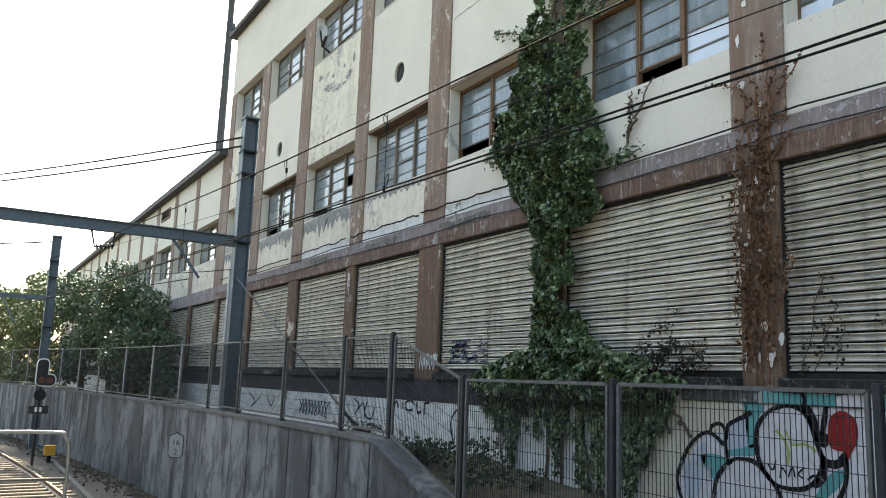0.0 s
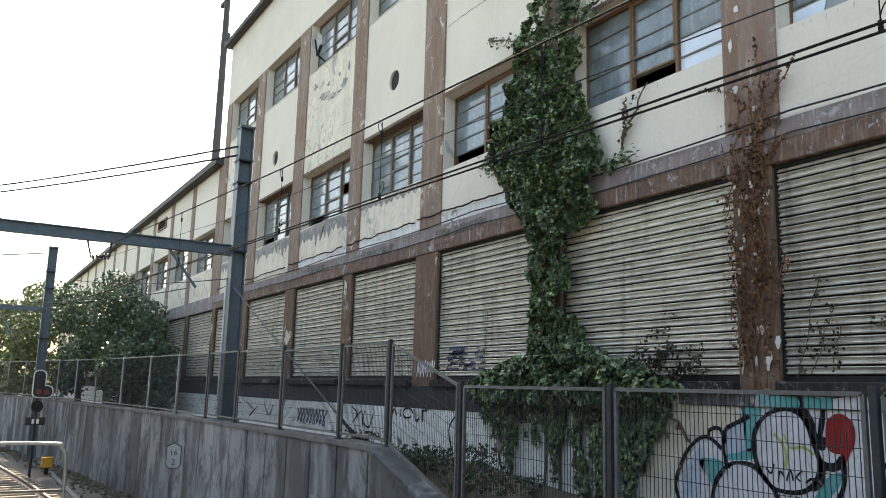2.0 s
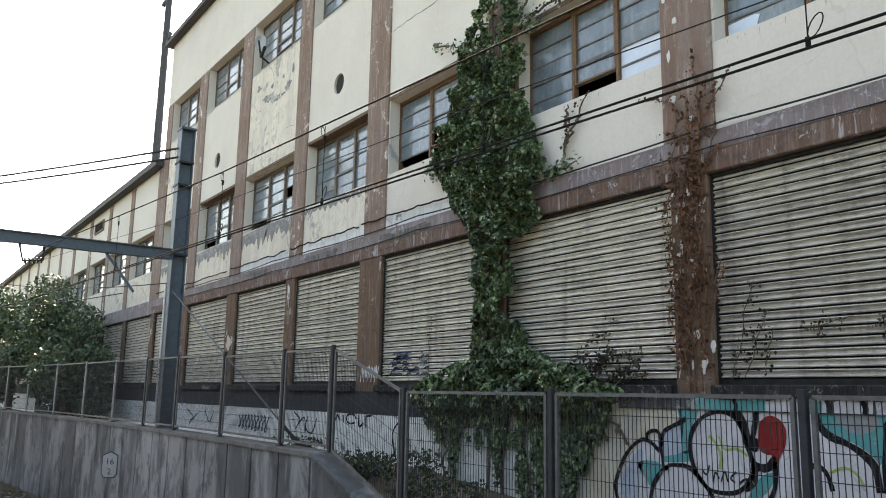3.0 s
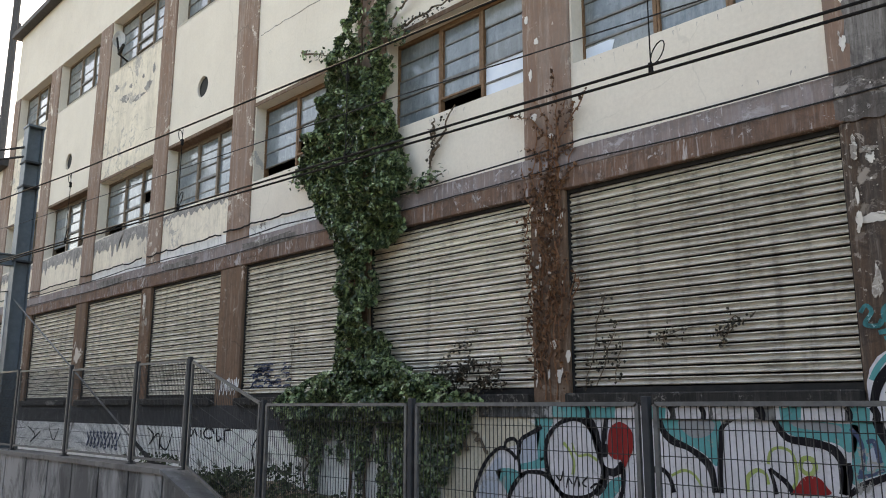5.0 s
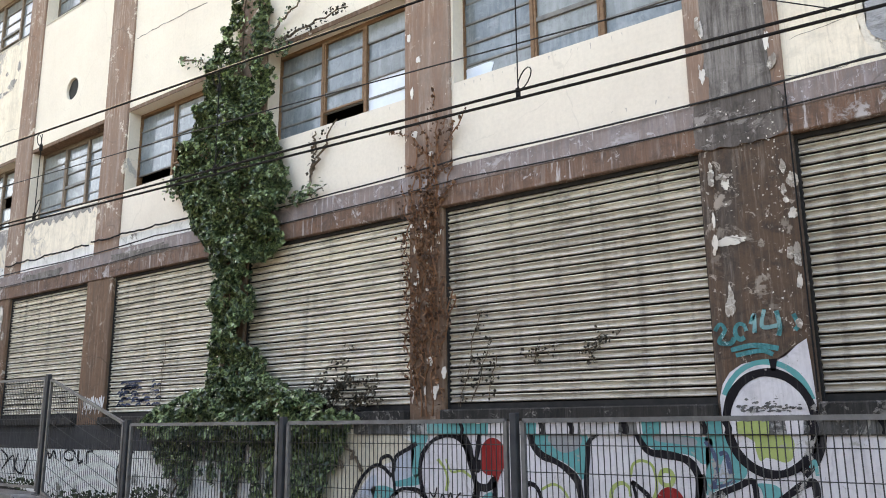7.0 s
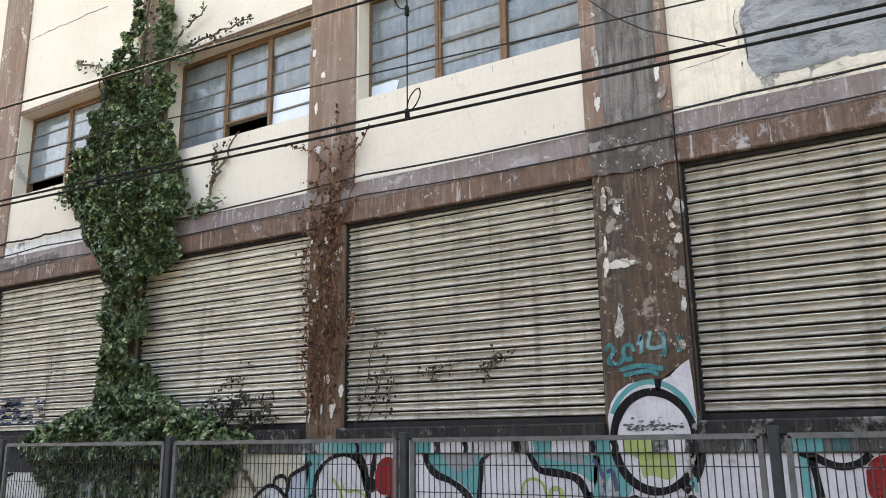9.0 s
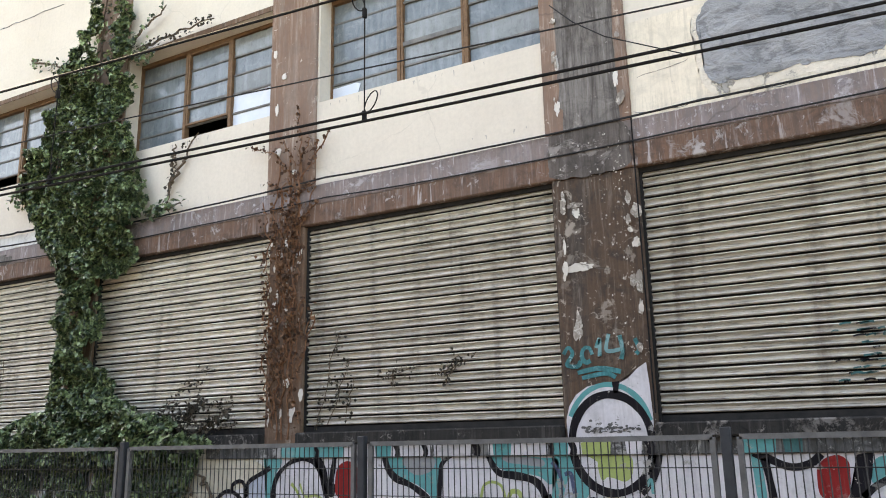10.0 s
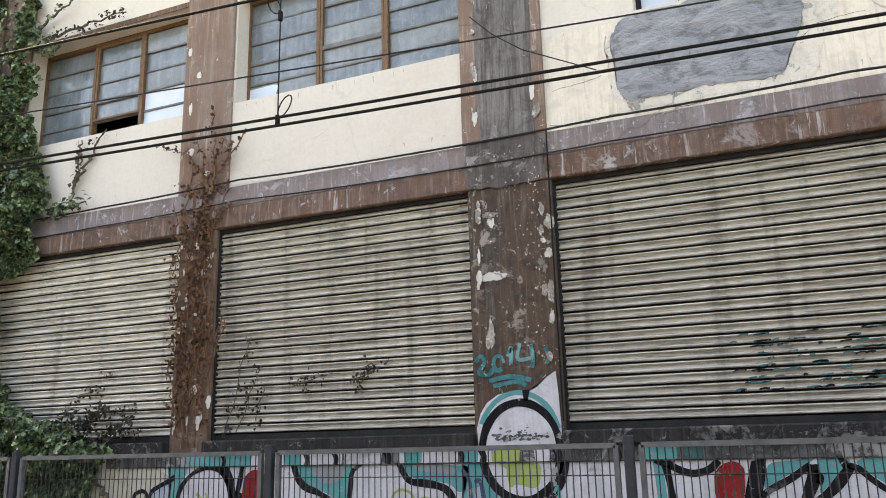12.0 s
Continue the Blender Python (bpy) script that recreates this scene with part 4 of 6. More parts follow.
WHITE_FLAKE = render_paint("white_flaked_plaster", (0.72, 0.68, 0.62), (0.55, 0.50, 0.45), (0.36, 0.32, 0.28), 0.3, (0.56, 0.6), (0.5, 0.6), 0.01, mottle=0.25, chips=0.64)


def trowel_cement():
    """Grey cement smeared on by hand: flat sweeps, lumps, and shade painted into the creases."""
    k = Nodes("smeared_cement")
    sweep = k.noise(1.0, 7, 0.62, k.scaled(3.0, 3.0, 7.0, 0.12), 0.35)
    lump = k.noise(5.0, 7, 0.62, distort=0.6)
    cloud = k.noise(1.6, 4, 0.6)
    col = k.mix(k.ramp(cloud, 0.35, 0.65), (0.25, 0.26, 0.27), (0.34, 0.345, 0.35))
    # colour follows the bump noise: ridges lit, hollows shaded
    col = k.mix(k.mul(k.ramp(sweep, 0.53, 0.60), 0.5), col, (0.40, 0.405, 0.41))
    col = k.mix(k.mul(k.ramp(sweep, 0.45, 0.40), 0.5), col, (0.11, 0.115, 0.12))
    col = k.mix(k.mul(k.ramp(lump, 0.46, 0.38), 0.5), col, (0.13, 0.135, 0.14))
    return k.done(col, 0.9, bump=k.mix(0.45, sweep, lump), depth=0.16, spec=0.2)


def ragged(name, outline, y, material, seed, jag=0.02, thick=0.01):
    """A patch with a soft outline, ragged along its edge."""
    line = []
    for p in smooth([(px, 0, pz) for px, pz in outline], 9, True):
        q = p * 9 + Vector((0, seed * 3.7, 0))
        line.append(p + Vector((noise.noise(q), 0, noise.noise(q + Vector((5, 5, 5))))) * jag + Vector((noise.noise(q * 4), 0, noise.noise(q * 4 + Vector((9, 2, 1))))) * jag * 0.5)
    bm = bmesh.new()
    f = [bm.verts.new((p.x, y, p.z)) for p in line]
    b = [bm.verts.new((p.x, y + thick, p.z)) for p in line]
    for i in range(len(line)):
        j = (i + 1) % len(line)
        bm.faces.new((f[i], f[j], b[j], b[i]))
    bmesh.ops.triangulate(bm, faces=[bm.faces.new(f[::-1])])
    bmesh.ops.recalc_face_normals(bm, faces=bm.faces[:])
    return part(name, bm, material, factory)


PATCH = [(0.72, 3.47), (0.70, 3.65), (0.77, 3.79), (0.90, 3.88), (1.3, 3.905), (2.0, 3.90), (2.36, 3.80), (2.43, 3.58), (2.38, 3.40), (2.28, 3.20), (2.24, 3.06), (2.10, 2.985), (1.79, 3.0), (1.49, 3.01), (1.03, 3.0), (0.82, 3.02), (0.75, 3.14), (0.72, 3.3)]
LUMPY = render_paint("lumpy_cream_plaster", (0.76, 0.69, 0.58), (0.60, 0.54, 0.45), (0.34, 0.32, 0.29), 0.15, (0.56, 0.59), (0.42, 0.52), 0.05, mottle=0.3, chips=0.60)
ragged("plaster_margin", [(1.57 + (x - 1.57) * (1.24 if x > 1.57 else 1.07) + (0.06 if x > 2 else 0), 3.47 + (z - 3.47) * (1.20 if z < 3.47 else 0.98)) for x, z in PATCH], -0.004, LUMPY, 4, 0.03, 0.0035)
ragged("cement_patch", PATCH, -0.010, trowel_cement(), 3, 0.03, 0.008)
for cx, cz, rx, rz, sd in ((-0.60, 2.06, 0.10, 0.035, 1), (-0.58, 1.97, 0.045, 0.06, 2), (-0.57, 1.44, 0.13, 0.05, 4), (-0.62, 0.86, 0.05, 0.16, 5), (0.0, 1.91, 0.05, 0.09, 6),
                           (-0.02, 1.60, 0.045, 0.06, 7), (-0.02, 1.22, 0.035, 0.14, 8), (-0.02, 1.0, 0.03, 0.08, 9), (-4.12, 0.53, 0.06, 0.06, 10), (-4.32, 1.24, 0.05, 0.10, 11),
                           (-4.26, 2.05, 0.07, 0.07, 12), (-4.30, 1.52, 0.035, 0.12, 13), (-4.02, 2.0, 0.04, 0.03, 14), (-4.38, 0.16, 0.025, 0.12, 15), (-4.05, 0.12, 0.03, 0.05, 16),
                           (-15.2, 1.95, 0.10, 0.28, 17), (-15.05, 1.6, 0.06, 0.12, 18)):
    blot("plaster_flake", cx, cz, rx * 0.8, rz * 0.8, -0.0545 - 0.0005 * sd, WHITE_FLAKE if -5 < cx < -1 else PLASTER, factory, sd, 0.5, 60)
for cx, cz, rx, rz, sd in ((-0.72, 3.1, 0.03, 0.09, 21), (-0.70, 3.6, 0.03, 0.10, 22), (-0.10, 3.3, 0.03, 0.13, 23), (-4.36, 3.35, 0.05, 0.05, 24), (-4.40, 3.9, 0.03, 0.09, 25),
                           (-4.30, 4.35, 0.04, 0.05, 26), (-4.1, 3.05, 0.05, 0.04, 27), (-4.45, 4.7, 0.03, 0.06, 28)):
    blot("plaster_flake", cx, cz, rx * 0.8, rz * 0.8, -0.0405 - 0.0006 * (sd - 20), WHITE_FLAKE, factory, sd, 0.5, 60)
rf = random.Random(43)
for k in range(22):
    blot("plaster_flake", -4.16 + rf.uniform(-0.26, 0.26), rf.uniform(0.1, 2.3), rf.uniform(0.012, 0.04), rf.uniform(0.015, 0.06), -0.062 - 0.0005 * k, WHITE_FLAKE, factory, 700 + k, 0.5, 24)
ragged("bare_cement", [(-0.80, 2.36), (-0.83, 2.55), (-0.80, 2.80), (-0.45, 2.83), (-0.05, 2.80), (0.0, 2.55), (-0.03, 2.36), (-0.4, 2.33)], -0.070, DARK_CEMENT, 44, 0.03, 0.004)
bm = bmesh.new()
rq = random.Random(47)
for k in range(150):
    x, z = (-0.06 - abs(rq.gauss(0, 0.13)), rq.uniform(0.55, 2.75)) if k % 4 else (rq.uniform(-0.8, 0.0), rq.uniform(1.6, 2.75))
    y, q = -0.0745 - 0.00003 * k if z > 2.3 else -0.0535 - 0.00003 * k, rq.uniform(0.003, 0.011)
    bm.faces.new([bm.verts.new((x + q * rq.uniform(0.4, 1.3) * math.cos(a), y, z + q * rq.uniform(0.4, 1.6) * math.sin(a))) for a in (0, -1.1, -2.3, -3.3, -4.4, -5.4)])
flecks = part("plaster_fleck", bm, PLASTER, factory)
flecks["kind"] = "stuff"
re = random.Random(41)
for k in range(34):
    z = re.uniform(2.78, 5.3) if k % 3 else re.uniform(0.6, 2.3)
    x = (-0.715 if k % 2 else -0.075) + re.gauss(0, 0.022)
    blot("plaster_flake", x, z, re.uniform(0.010, 0.032), re.uniform(0.02, 0.085), (-0.047 if z > 2.6 else -0.064) - 0.0004 * k, PLASTER, factory, 400 + k, 0.5, 30)
blot("bare_cement", -0.40, 4.15, 0.30, 1.40, -0.040, CEMENT, factory, 31, 0.14, 160, square=0.35)
for x, w, sd in ((-10.3, 0.9, 33), (-13.6, 0.7, 34), (-17.2, 0.8, 35)):
    blot("bare_cement", x, 2.66, w, 0.07, -0.060, CEMENT, factory, sd, 0.3, 90, square=0.4)

# ---- dirt that has run down from the sills, and bare plaster over the beam ----
rd = random.Random(61)
for i in range(1, 9):
    a, b = UPPER[i]
    bm = bmesh.new()
    for k in range(18):
        x, top = rd.uniform(a + 0.05, b - 0.05), (3.0 if k % 4 == 3 else SILL_1 - 0.004)
        w, h = rd.uniform(0.003, 0.010), rd.uniform(0.02, 0.09) * (2.2 if k % 9 == 0 else 1)
        wob = rd.uniform(-0.01, 0.01)
        y = -0.0015 - 0.00008 * k
        v = [bm.verts.new((px, y, pz)) for px, pz in ((x - w, top), (x + w, top), (x + w * 0.5 + wob, top - h * 0.6), (x + wob, top - h), (x - w * 0.6 + wob, top - h * 0.5))]
        bm.faces.new(v[::-1])
    part("drip_stain", bm, STAIN, factory, "grey dirt runs below the sill")
for i, drop in ((5, 0.16), (6, 0.42), (7, 0.38), (8, 0.3)):
    a, b = UPPER[i]
    n = 22
    ragged("sill_stain", [(a + 0.03, SILL_1 - 0.02)] + [(a + 0.03 + (b - a - 0.06) * k / n, SILL_1 - drop * (rd.uniform(0.35, 0.75) if k % 2 else rd.uniform(0.7, 1.35))) for k in range(n + 1)] + [(b - 0.03, SILL_1 - 0.02)], -0.0045, GREYED, 80 + i, 0.02, 0.004)
for i in (4, 5, 6):
    a, b = UPPER[i]
    ragged("bare_plaster", [(a, 2.85), (a, 3.02), ((a + b) / 2, 3.03), (b, 3.03), (b, 2.84), ((a + b) / 2, 2.84)], -0.006, WHITEWASH, 90 + i, 0.02, 0.005)

def crack(pts, w, y=-0.003):
    line = smooth([(px, 0, pz) for px, pz in pts], 8)
    bm = bmesh.new()
    prev = None
    for i, p in enumerate(line):
        j = Vector((noise.noise(p * 7), 0, noise.noise(p * 7 + Vector((3, 1, 4))))) * 0.03
        k = w * (0.6 + 0.8 * abs(noise.noise(p * 11))) * (0.3 if i in (0, len(line) - 1) else 1)
        pair = [bm.verts.new((p.x + j.x, y, p.z + j.z + d * k)) for d in (1, -1)]
        if prev:
            bm.faces.new((prev[1], pair[1], pair[0], prev[0]))
        prev = pair
    part("crack", bm, GRIME_AND_SHADE, factory)


crack([(-11.0, 6.78), (-10.5, 6.80), (-9.78, 6.80), (-8.9, 6.79)], 0.010)
crack([(0.1, 3.26), (0.23, 3.27), (0.45, 3.29), (0.6, 3.33)], 0.003)
crack([(0.03, 2.90), (0.4, 2.86), (0.75, 2.89), (1.2, 2.86), (2.0, 2.88), (2.9, 2.90)], 0.004, -0.0085)
crack([(2.35, 3.3), (2.6, 3.42), (2.9, 3.44)], 0.003, -0.0085)
for k, (cx, cz, rx, rz) in enumerate(((-17.9, 7.75, 0.14, 0.09), (-17.3, 7.3, 0.22, 0.10), (-16.6, 7.12, 0.30, 0.06), (-16.0, 7.25, 0.16, 0.12), (-15.75, 7.6, 0.08, 0.12), (-17.0, 7.55, 0.10, 0.05), (-16.3, 7.6, 0.07, 0.05))):
    blot("plaster_flake", cx, cz, rx, rz, -0.004 - 0.0006 * k, GREYED, factory, 900 + k, 0.6, 60, 0.003)

# ---- stones along the wall's foot ----
rocks = thing("stones", "dark broken stones and earth at the wall foot", "stones", kind="stuff")
bm = bmesh.new()
rs = random.Random(77)
for i in range(900):
    x = rs.uniform(-46, -13)
    y = wall_y(x) - abs(rs.gauss(0, 0.5)) - 0.08
    q = rs.uniform(0.03, 0.11)
    m = Matrix.Translation((x, y, GROUND + q * 0.3)) @ Euler((rs.random() * 6, rs.random() * 6, rs.random() * 6)).to_matrix().to_4x4() @ Matrix.Diagonal((q, q * 0.7, q * 0.55, 1))
    v = [bm.verts.new(m @ Vector(p)) for p in ((1, 0, 0), (-1, 0, 0), (0, 1, 0), (0, -1, 0), (0, 0, 1), (0, 0, -1))]
    for f in ((0, 2, 4), (2, 1, 4), (1, 3, 4), (3, 0, 4), (2, 0, 5), (1, 2, 5), (3, 1, 5), (0, 3, 5)):
        bm.faces.new([v[k] for k in f])
part("stone", bm, SOIL, rocks)["kind"] = "stuff"


# ---- painted graffiti ----
def spray(name, a, b):
    """Sprayed paint, scuffed and dusty, with the wall showing in chips."""
    return render_paint(name, a, b, (0.30, 0.29, 0.27), 0.35, (0.57, 0.60), (0.47, 0.57), 0.004, mottle=0.32, chips=0.625, crack=0.3)


INK = spray("black_spray", (0.009, 0.008, 0.010), (0.016, 0.014, 0.017))
PALE = spray("lilac_white_spray", (0.62, 0.60, 0.615), (0.42, 0.405, 0.415))
PALE_BLUE = spray("pale_blue_spray", (0.42, 0.46, 0.52), (0.32, 0.36, 0.42))
SLATE = spray("grey_lilac_spray", (0.25, 0.255, 0.265), (0.30, 0.32, 0.33))
TEAL = spray("turquoise_spray", (0.075, 0.29, 0.29), (0.14, 0.38, 0.37))
CHALK = spray("white_spray", (0.72, 0.72, 0.71), (0.6, 0.6, 0.58))
RED = spray("red_spray", (0.26, 0.022, 0.02), (0.18, 0.016, 0.016))
LIME = spray("lime_spray", (0.29, 0.36, 0.10), (0.40, 0.44, 0.22))
TAG_TEAL = render_paint("worn_turquoise_spray", (0.05, 0.24, 0.25), (0.03, 0.09, 0.09), (0.25, 0.42, 0.42), 0.6, (0.55, 0.58), (0.4, 0.5), 0.01, mottle=0.8, chips=0.60)
DULL_TEAL = spray("dull_turquoise_spray", (0.05, 0.15, 0.15), (0.03, 0.07, 0.075))
NAVY = spray("dark_blue_spray", (0.05, 0.07, 0.13), (0.09, 0.11, 0.17))
CREAM_WALL = render_paint("cream_wash", (0.62, 0.57, 0.45), (0.42, 0.38, 0.3), (0.3, 0.28, 0.24), 0.4)
mural = thing("graffiti_mural", "large turquoise, white, red and black graffiti painting", "graffiti", at=(0, 0, 0))
tags = thing("graffiti_tags", "scribbled black and white spray tags on the wall", "graffiti", at=(0, 0, 0))
FACE = -0.0570


def stroke(pts, w, material, layer=3, owner=mural, y=FACE, closed=False, taper=False):
    line = smooth([(p[0], 0, p[1]) for p in pts], 7, closed)
    if closed:
        line.append(line[0])
    bm = bmesh.new()
    prev = None
    n = len(line)
    for i, p in enumerate(line):
        d = (line[min(i + 1, n - 1)] - line[max(i - 1, 0)]).normalized()
        k = w / 2 * (0.85 + 0.3 * noise.noise(p * 5))
        s = Vector((-d.z, 0, d.x)) * k
        pair = [bm.verts.new((q.x, y - 0.0012 * layer, q.z)) for q in (p + s, p - s)]
        if prev:
            bm.faces.new((prev[0], pair[0], pair[1], prev[1]))
        prev = pair
    return part("paint_stroke", bm, material, owner)


def fill(pts, material, layer=1, owner=mural, y=FACE, soft=True):
    line = smooth([(p[0], 0, p[1]) for p in pts], 6, True) if soft else [Vector((p[0], 0, p[1])) for p in pts]
    bm = bmesh.new()
    bm.faces.new([bm.verts.new((p.x, y - 0.0012 * layer, p.z)) for p in line])
    bmesh.ops.triangulate(bm, faces=bm.faces[:])
    return part("paint_fill", bm, material, owner)


def oval(cx, cz, rx, rz, n=14, a0=0.0, a1=math.tau):
    return [(cx + rx * math.cos(a0 + (a1 - a0) * i / n), cz + rz * math.sin(a0 + (a1 - a0) * i / n)) for i in range(n)]


fill([(-5.55, -1.75), (-5.3, -1.05), (-5.0, -0.70), (-4.72, -0.62), (-4.3, -0.38), (-4.1, -0.19), (-3.0, -0.19), (0.6, -0.19), (6.9, -0.19), (6.9, -1.75)], PALE, 0, soft=False)
fill([(-6.0, -1.75), (-5.9, -0.6), (-5.5, -0.30), (-4.6, -0.30), (-4.35, -0.42), (-4.72, -0.66), (-5.0, -0.74), (-5.3, -1.1), (-5.55, -1.75)], CREAM_WALL, -1, soft=False)
# white column head and arch
fill([(-0.79, -0.16), (-0.795, 0.02), (-0.76, 0.14), (-0.69, 0.24), (-0.58, 0.31), (-0.45, 0.335), (-0.30, 0.32), (0.01, 0.02), (0.01, -0.16)], PALE, 1, soft=False)
fill([(-0.30, 0.32), (-0.20, 0.36), (-0.10, 0.45), (-0.015, 0.50), (0.0, 0.30), (0.01, 0.02)], PALE, 1, soft=False)
rw = random.Random(19)
for k in range(70):
    cx, cz = rw.uniform(-0.64, -0.12), -0.11 + abs(rw.gauss(0, 0.05))
    blot("scuff", cx, cz, rw.uniform(0.005, 0.026), rw.uniform(0.003, 0.012), FACE - 0.0043 - 0.00005 * k, GRIME_AND_SHADE, mural, 600 + k, 0.5, 18, 0.0004)
stroke(oval(-0.39, -0.12, 0.385, 0.44, 10, 0.25, math.pi - 0.1), 0.06, TEAL, 2)
fill(oval(-0.38, -0.20, 0.36, 0.42), PALE, 2)
fill([(-0.63, -0.29), (-0.24, -0.3), (-0.21, -0.46), (-0.28, -0.53), (-0.42, -0.49), (-0.49, -0.52), (-0.52, -0.42), (-0.53, -0.35)], LIME, 3)
stroke(oval(-0.38, -0.20, 0.37, 0.43, 16), 0.085, INK, 4, closed=True)
fill([(-0.34, 0.34), (-0.27, 0.345), (-0.29, 0.24), (-0.33, 0.24)], INK, 4, soft=False)
# left letter: bulbs, round head and red drop
fill([(-5.04, -0.94), (-4.86, -0.89), (-4.68, -0.93), (-4.72, -1.07), (-4.83, -1.19), (-4.91, -1.11)], TEAL, 1)
fill([(-4.65, -0.64), (-4.55, -0.52), (-4.28, -0.47), (-4.29, -0.82), (-4.56, -0.86), (-4.65, -0.85)], PALE_BLUE, 1)
fill([(-4.67, -0.84), (-4.48, -0.8), (-4.29, -0.74), (-4.28, -0.85), (-4.47, -0.88), (-4.64, -0.89)], TEAL, 2)
fill([(-4.41, -0.22), (-4.19, -0.2), (-4.16, -0.35), (-4.25, -0.49), (-4.3, -0.76), (-4.39, -0.74), (-4.36, -0.49), (-4.41, -0.39)], TEAL, 2)
fill([(-3.44, -0.97), (-3.29, -0.9), (-3.3, -1.02), (-3.42, -1.15), (-3.54, -1.23), (-3.59, -1.19)], TEAL, 1)
fill([(-5.31, -1.2), (-5.19, -0.98), (-5.03, -0.79), (-4.94, -0.81), (-4.99, -1.07), (-5.05, -1.33), (-5.2, -1.44)], PALE_BLUE, 1)
stroke([(-5.31, -1.49), (-5.38, -1.3), (-5.38, -1.17), (-5.24, -0.89), (-5.1, -0.74), (-4.95, -0.66), (-4.82, -0.69), (-4.7, -0.78)], 0.058, INK, 4)
stroke([(-4.88, -0.66), (-4.87, -0.59), (-4.78, -0.55), (-4.71, -0.57), (-4.68, -0.64), (-4.68, -0.76), (-4.66, -0.86)], 0.05, INK, 4)
stroke([(-4.67, -0.72), (-4.64, -0.57), (-4.53, -0.5), (-4.41, -0.45), (-4.32, -0.4)], 0.058, INK, 4)
stroke([(-4.87, -1.43), (-4.82, -1.19), (-4.72, -1.04), (-4.6, -0.94), (-4.49, -0.91), (-4.32, -0.92), (-4.2, -0.99), (-4.09, -1.1), (-4.0, -1.22), (-3.98, -1.3)], 0.062, INK, 4)
stroke([(-4.66, -0.85), (-4.65, -0.94), (-4.59, -0.96)], 0.06, INK, 4)
stroke([(-4.27, -0.65), (-4.22, -0.5), (-4.08, -0.37), (-3.9, -0.31), (-3.73, -0.34), (-3.63, -0.45), (-3.57, -0.62), (-3.52, -0.75), (-3.5, -0.86), (-3.55, -1.0), (-3.67, -1.11), (-3.83, -1.15), (-4.04, -1.13), (-4.19, -1.0), (-4.26, -0.83)], 0.062, INK, 4, closed=True)
fill([(-3.75, -0.23), (-3.62, -0.3), (-3.54, -0.43), (-3.51, -0.55), (-3.42, -0.58), (-3.44, -0.69), (-3.5, -0.7), (-3.56, -0.64), (-3.62, -0.49), (-3.68, -0.4)], INK, 4)
fill([(-3.51, -0.77), (-3.44, -0.81), (-3.35, -0.81), (-3.28, -0.74), (-3.23, -0.79), (-3.25, -0.85), (-3.36, -0.9), (-3.44, -0.9), (-3.46, -1.01), (-3.55, -1.1), (-3.61, -1.09), (-3.52, -0.92)], INK, 4)
stroke([(-3.25, -0.79), (-3.25, -0.91), (-3.27, -1.05), (-3.36, -1.22)], 0.06, INK, 4)
stroke([(-3.43, -0.21), (-3.45, -0.39), (-3.49, -0.58)], 0.07, INK, 4)
stroke([(-3.44, -0.31), (-3.33, -0.25), (-3.15, -0.18)], 0.05, INK, 4)
fill([(-3.42, -0.5), (-3.39, -0.4), (-3.3, -0.34), (-3.21, -0.35), (-3.13, -0.42), (-3.11, -0.53), (-3.13, -0.64), (-3.18, -0.72), (-3.22, -0.8), (-3.25, -0.73), (-3.35, -0.72), (-3.42, -0.66)], RED, 5)
stroke([(-4.02, -0.57), (-3.93, -0.66), (-3.88, -0.78), (-3.9, -0.91)], 0.045, LIME, 3)
stroke([(-3.9, -0.57), (-3.83, -0.7), (-3.68, -0.69), (-3.56, -0.75)], 0.035, LIME, 3)
stroke([(-4.13, -0.93), (-4.07, -0.98), (-4.03, -0.88)], 0.022, INK, 5)
stroke([(-3.99, -1.06), (-3.96, -0.95), (-3.91, -1.01)], 0.022, INK, 5)
stroke([(-3.89, -1.04), (-3.84, -0.93), (-3.81, -1.03)], 0.022, INK, 5)
stroke([(-3.7, -0.92), (-3.77, -0.99), (-3.72, -1.03)], 0.022, INK, 5)
stroke([(-3.67, -1.04), (-3.6, -0.99), (-3.53, -1.0)], 0.03, INK, 5)
# middle letters: long curves over turquoise
fill([(-2.77, -0.3), (-2.52, -0.3), (-2.16, -0.28), (-2.16, -0.5), (-2.2, -0.73), (-2.29, -0.65), (-2.44, -0.56), (-2.63, -0.51), (-2.74, -0.43)], TEAL, 1)
fill([(-2.57, -0.31), (-2.22, -0.31), (-2.24, -0.43), (-2.4, -0.48), (-2.53, -0.42)], SLATE, 2)
fill([(-1.57, -0.29), (-1.31, -0.3), (-1.05, -0.32), (-0.9, -0.34), (-0.92, -0.49), (-0.99, -0.56), (-1.09, -0.49), (-1.27, -0.46), (-1.46, -0.43), (-1.55, -0.36)], TEAL, 1)
fill([(-1.46, -0.31), (-1.25, -0.31), (-1.05, -0.34), (-1.06, -0.4), (-1.26, -0.38), (-1.41, -0.36)], SLATE, 2)
stroke([(-2.81, -0.26), (-2.76, -0.41), (-2.66, -0.51), (-2.5, -0.57), (-2.35, -0.66), (-2.26, -0.77), (-2.23, -0.98)], 0.075, INK, 4)
stroke([(-2.17, -0.98), (-2.17, -0.77), (-2.14, -0.5), (-2.12, -0.37), (-1.99, -0.27), (-1.84, -0.19), (-1.76, -0.15)], 0.068, INK, 4)
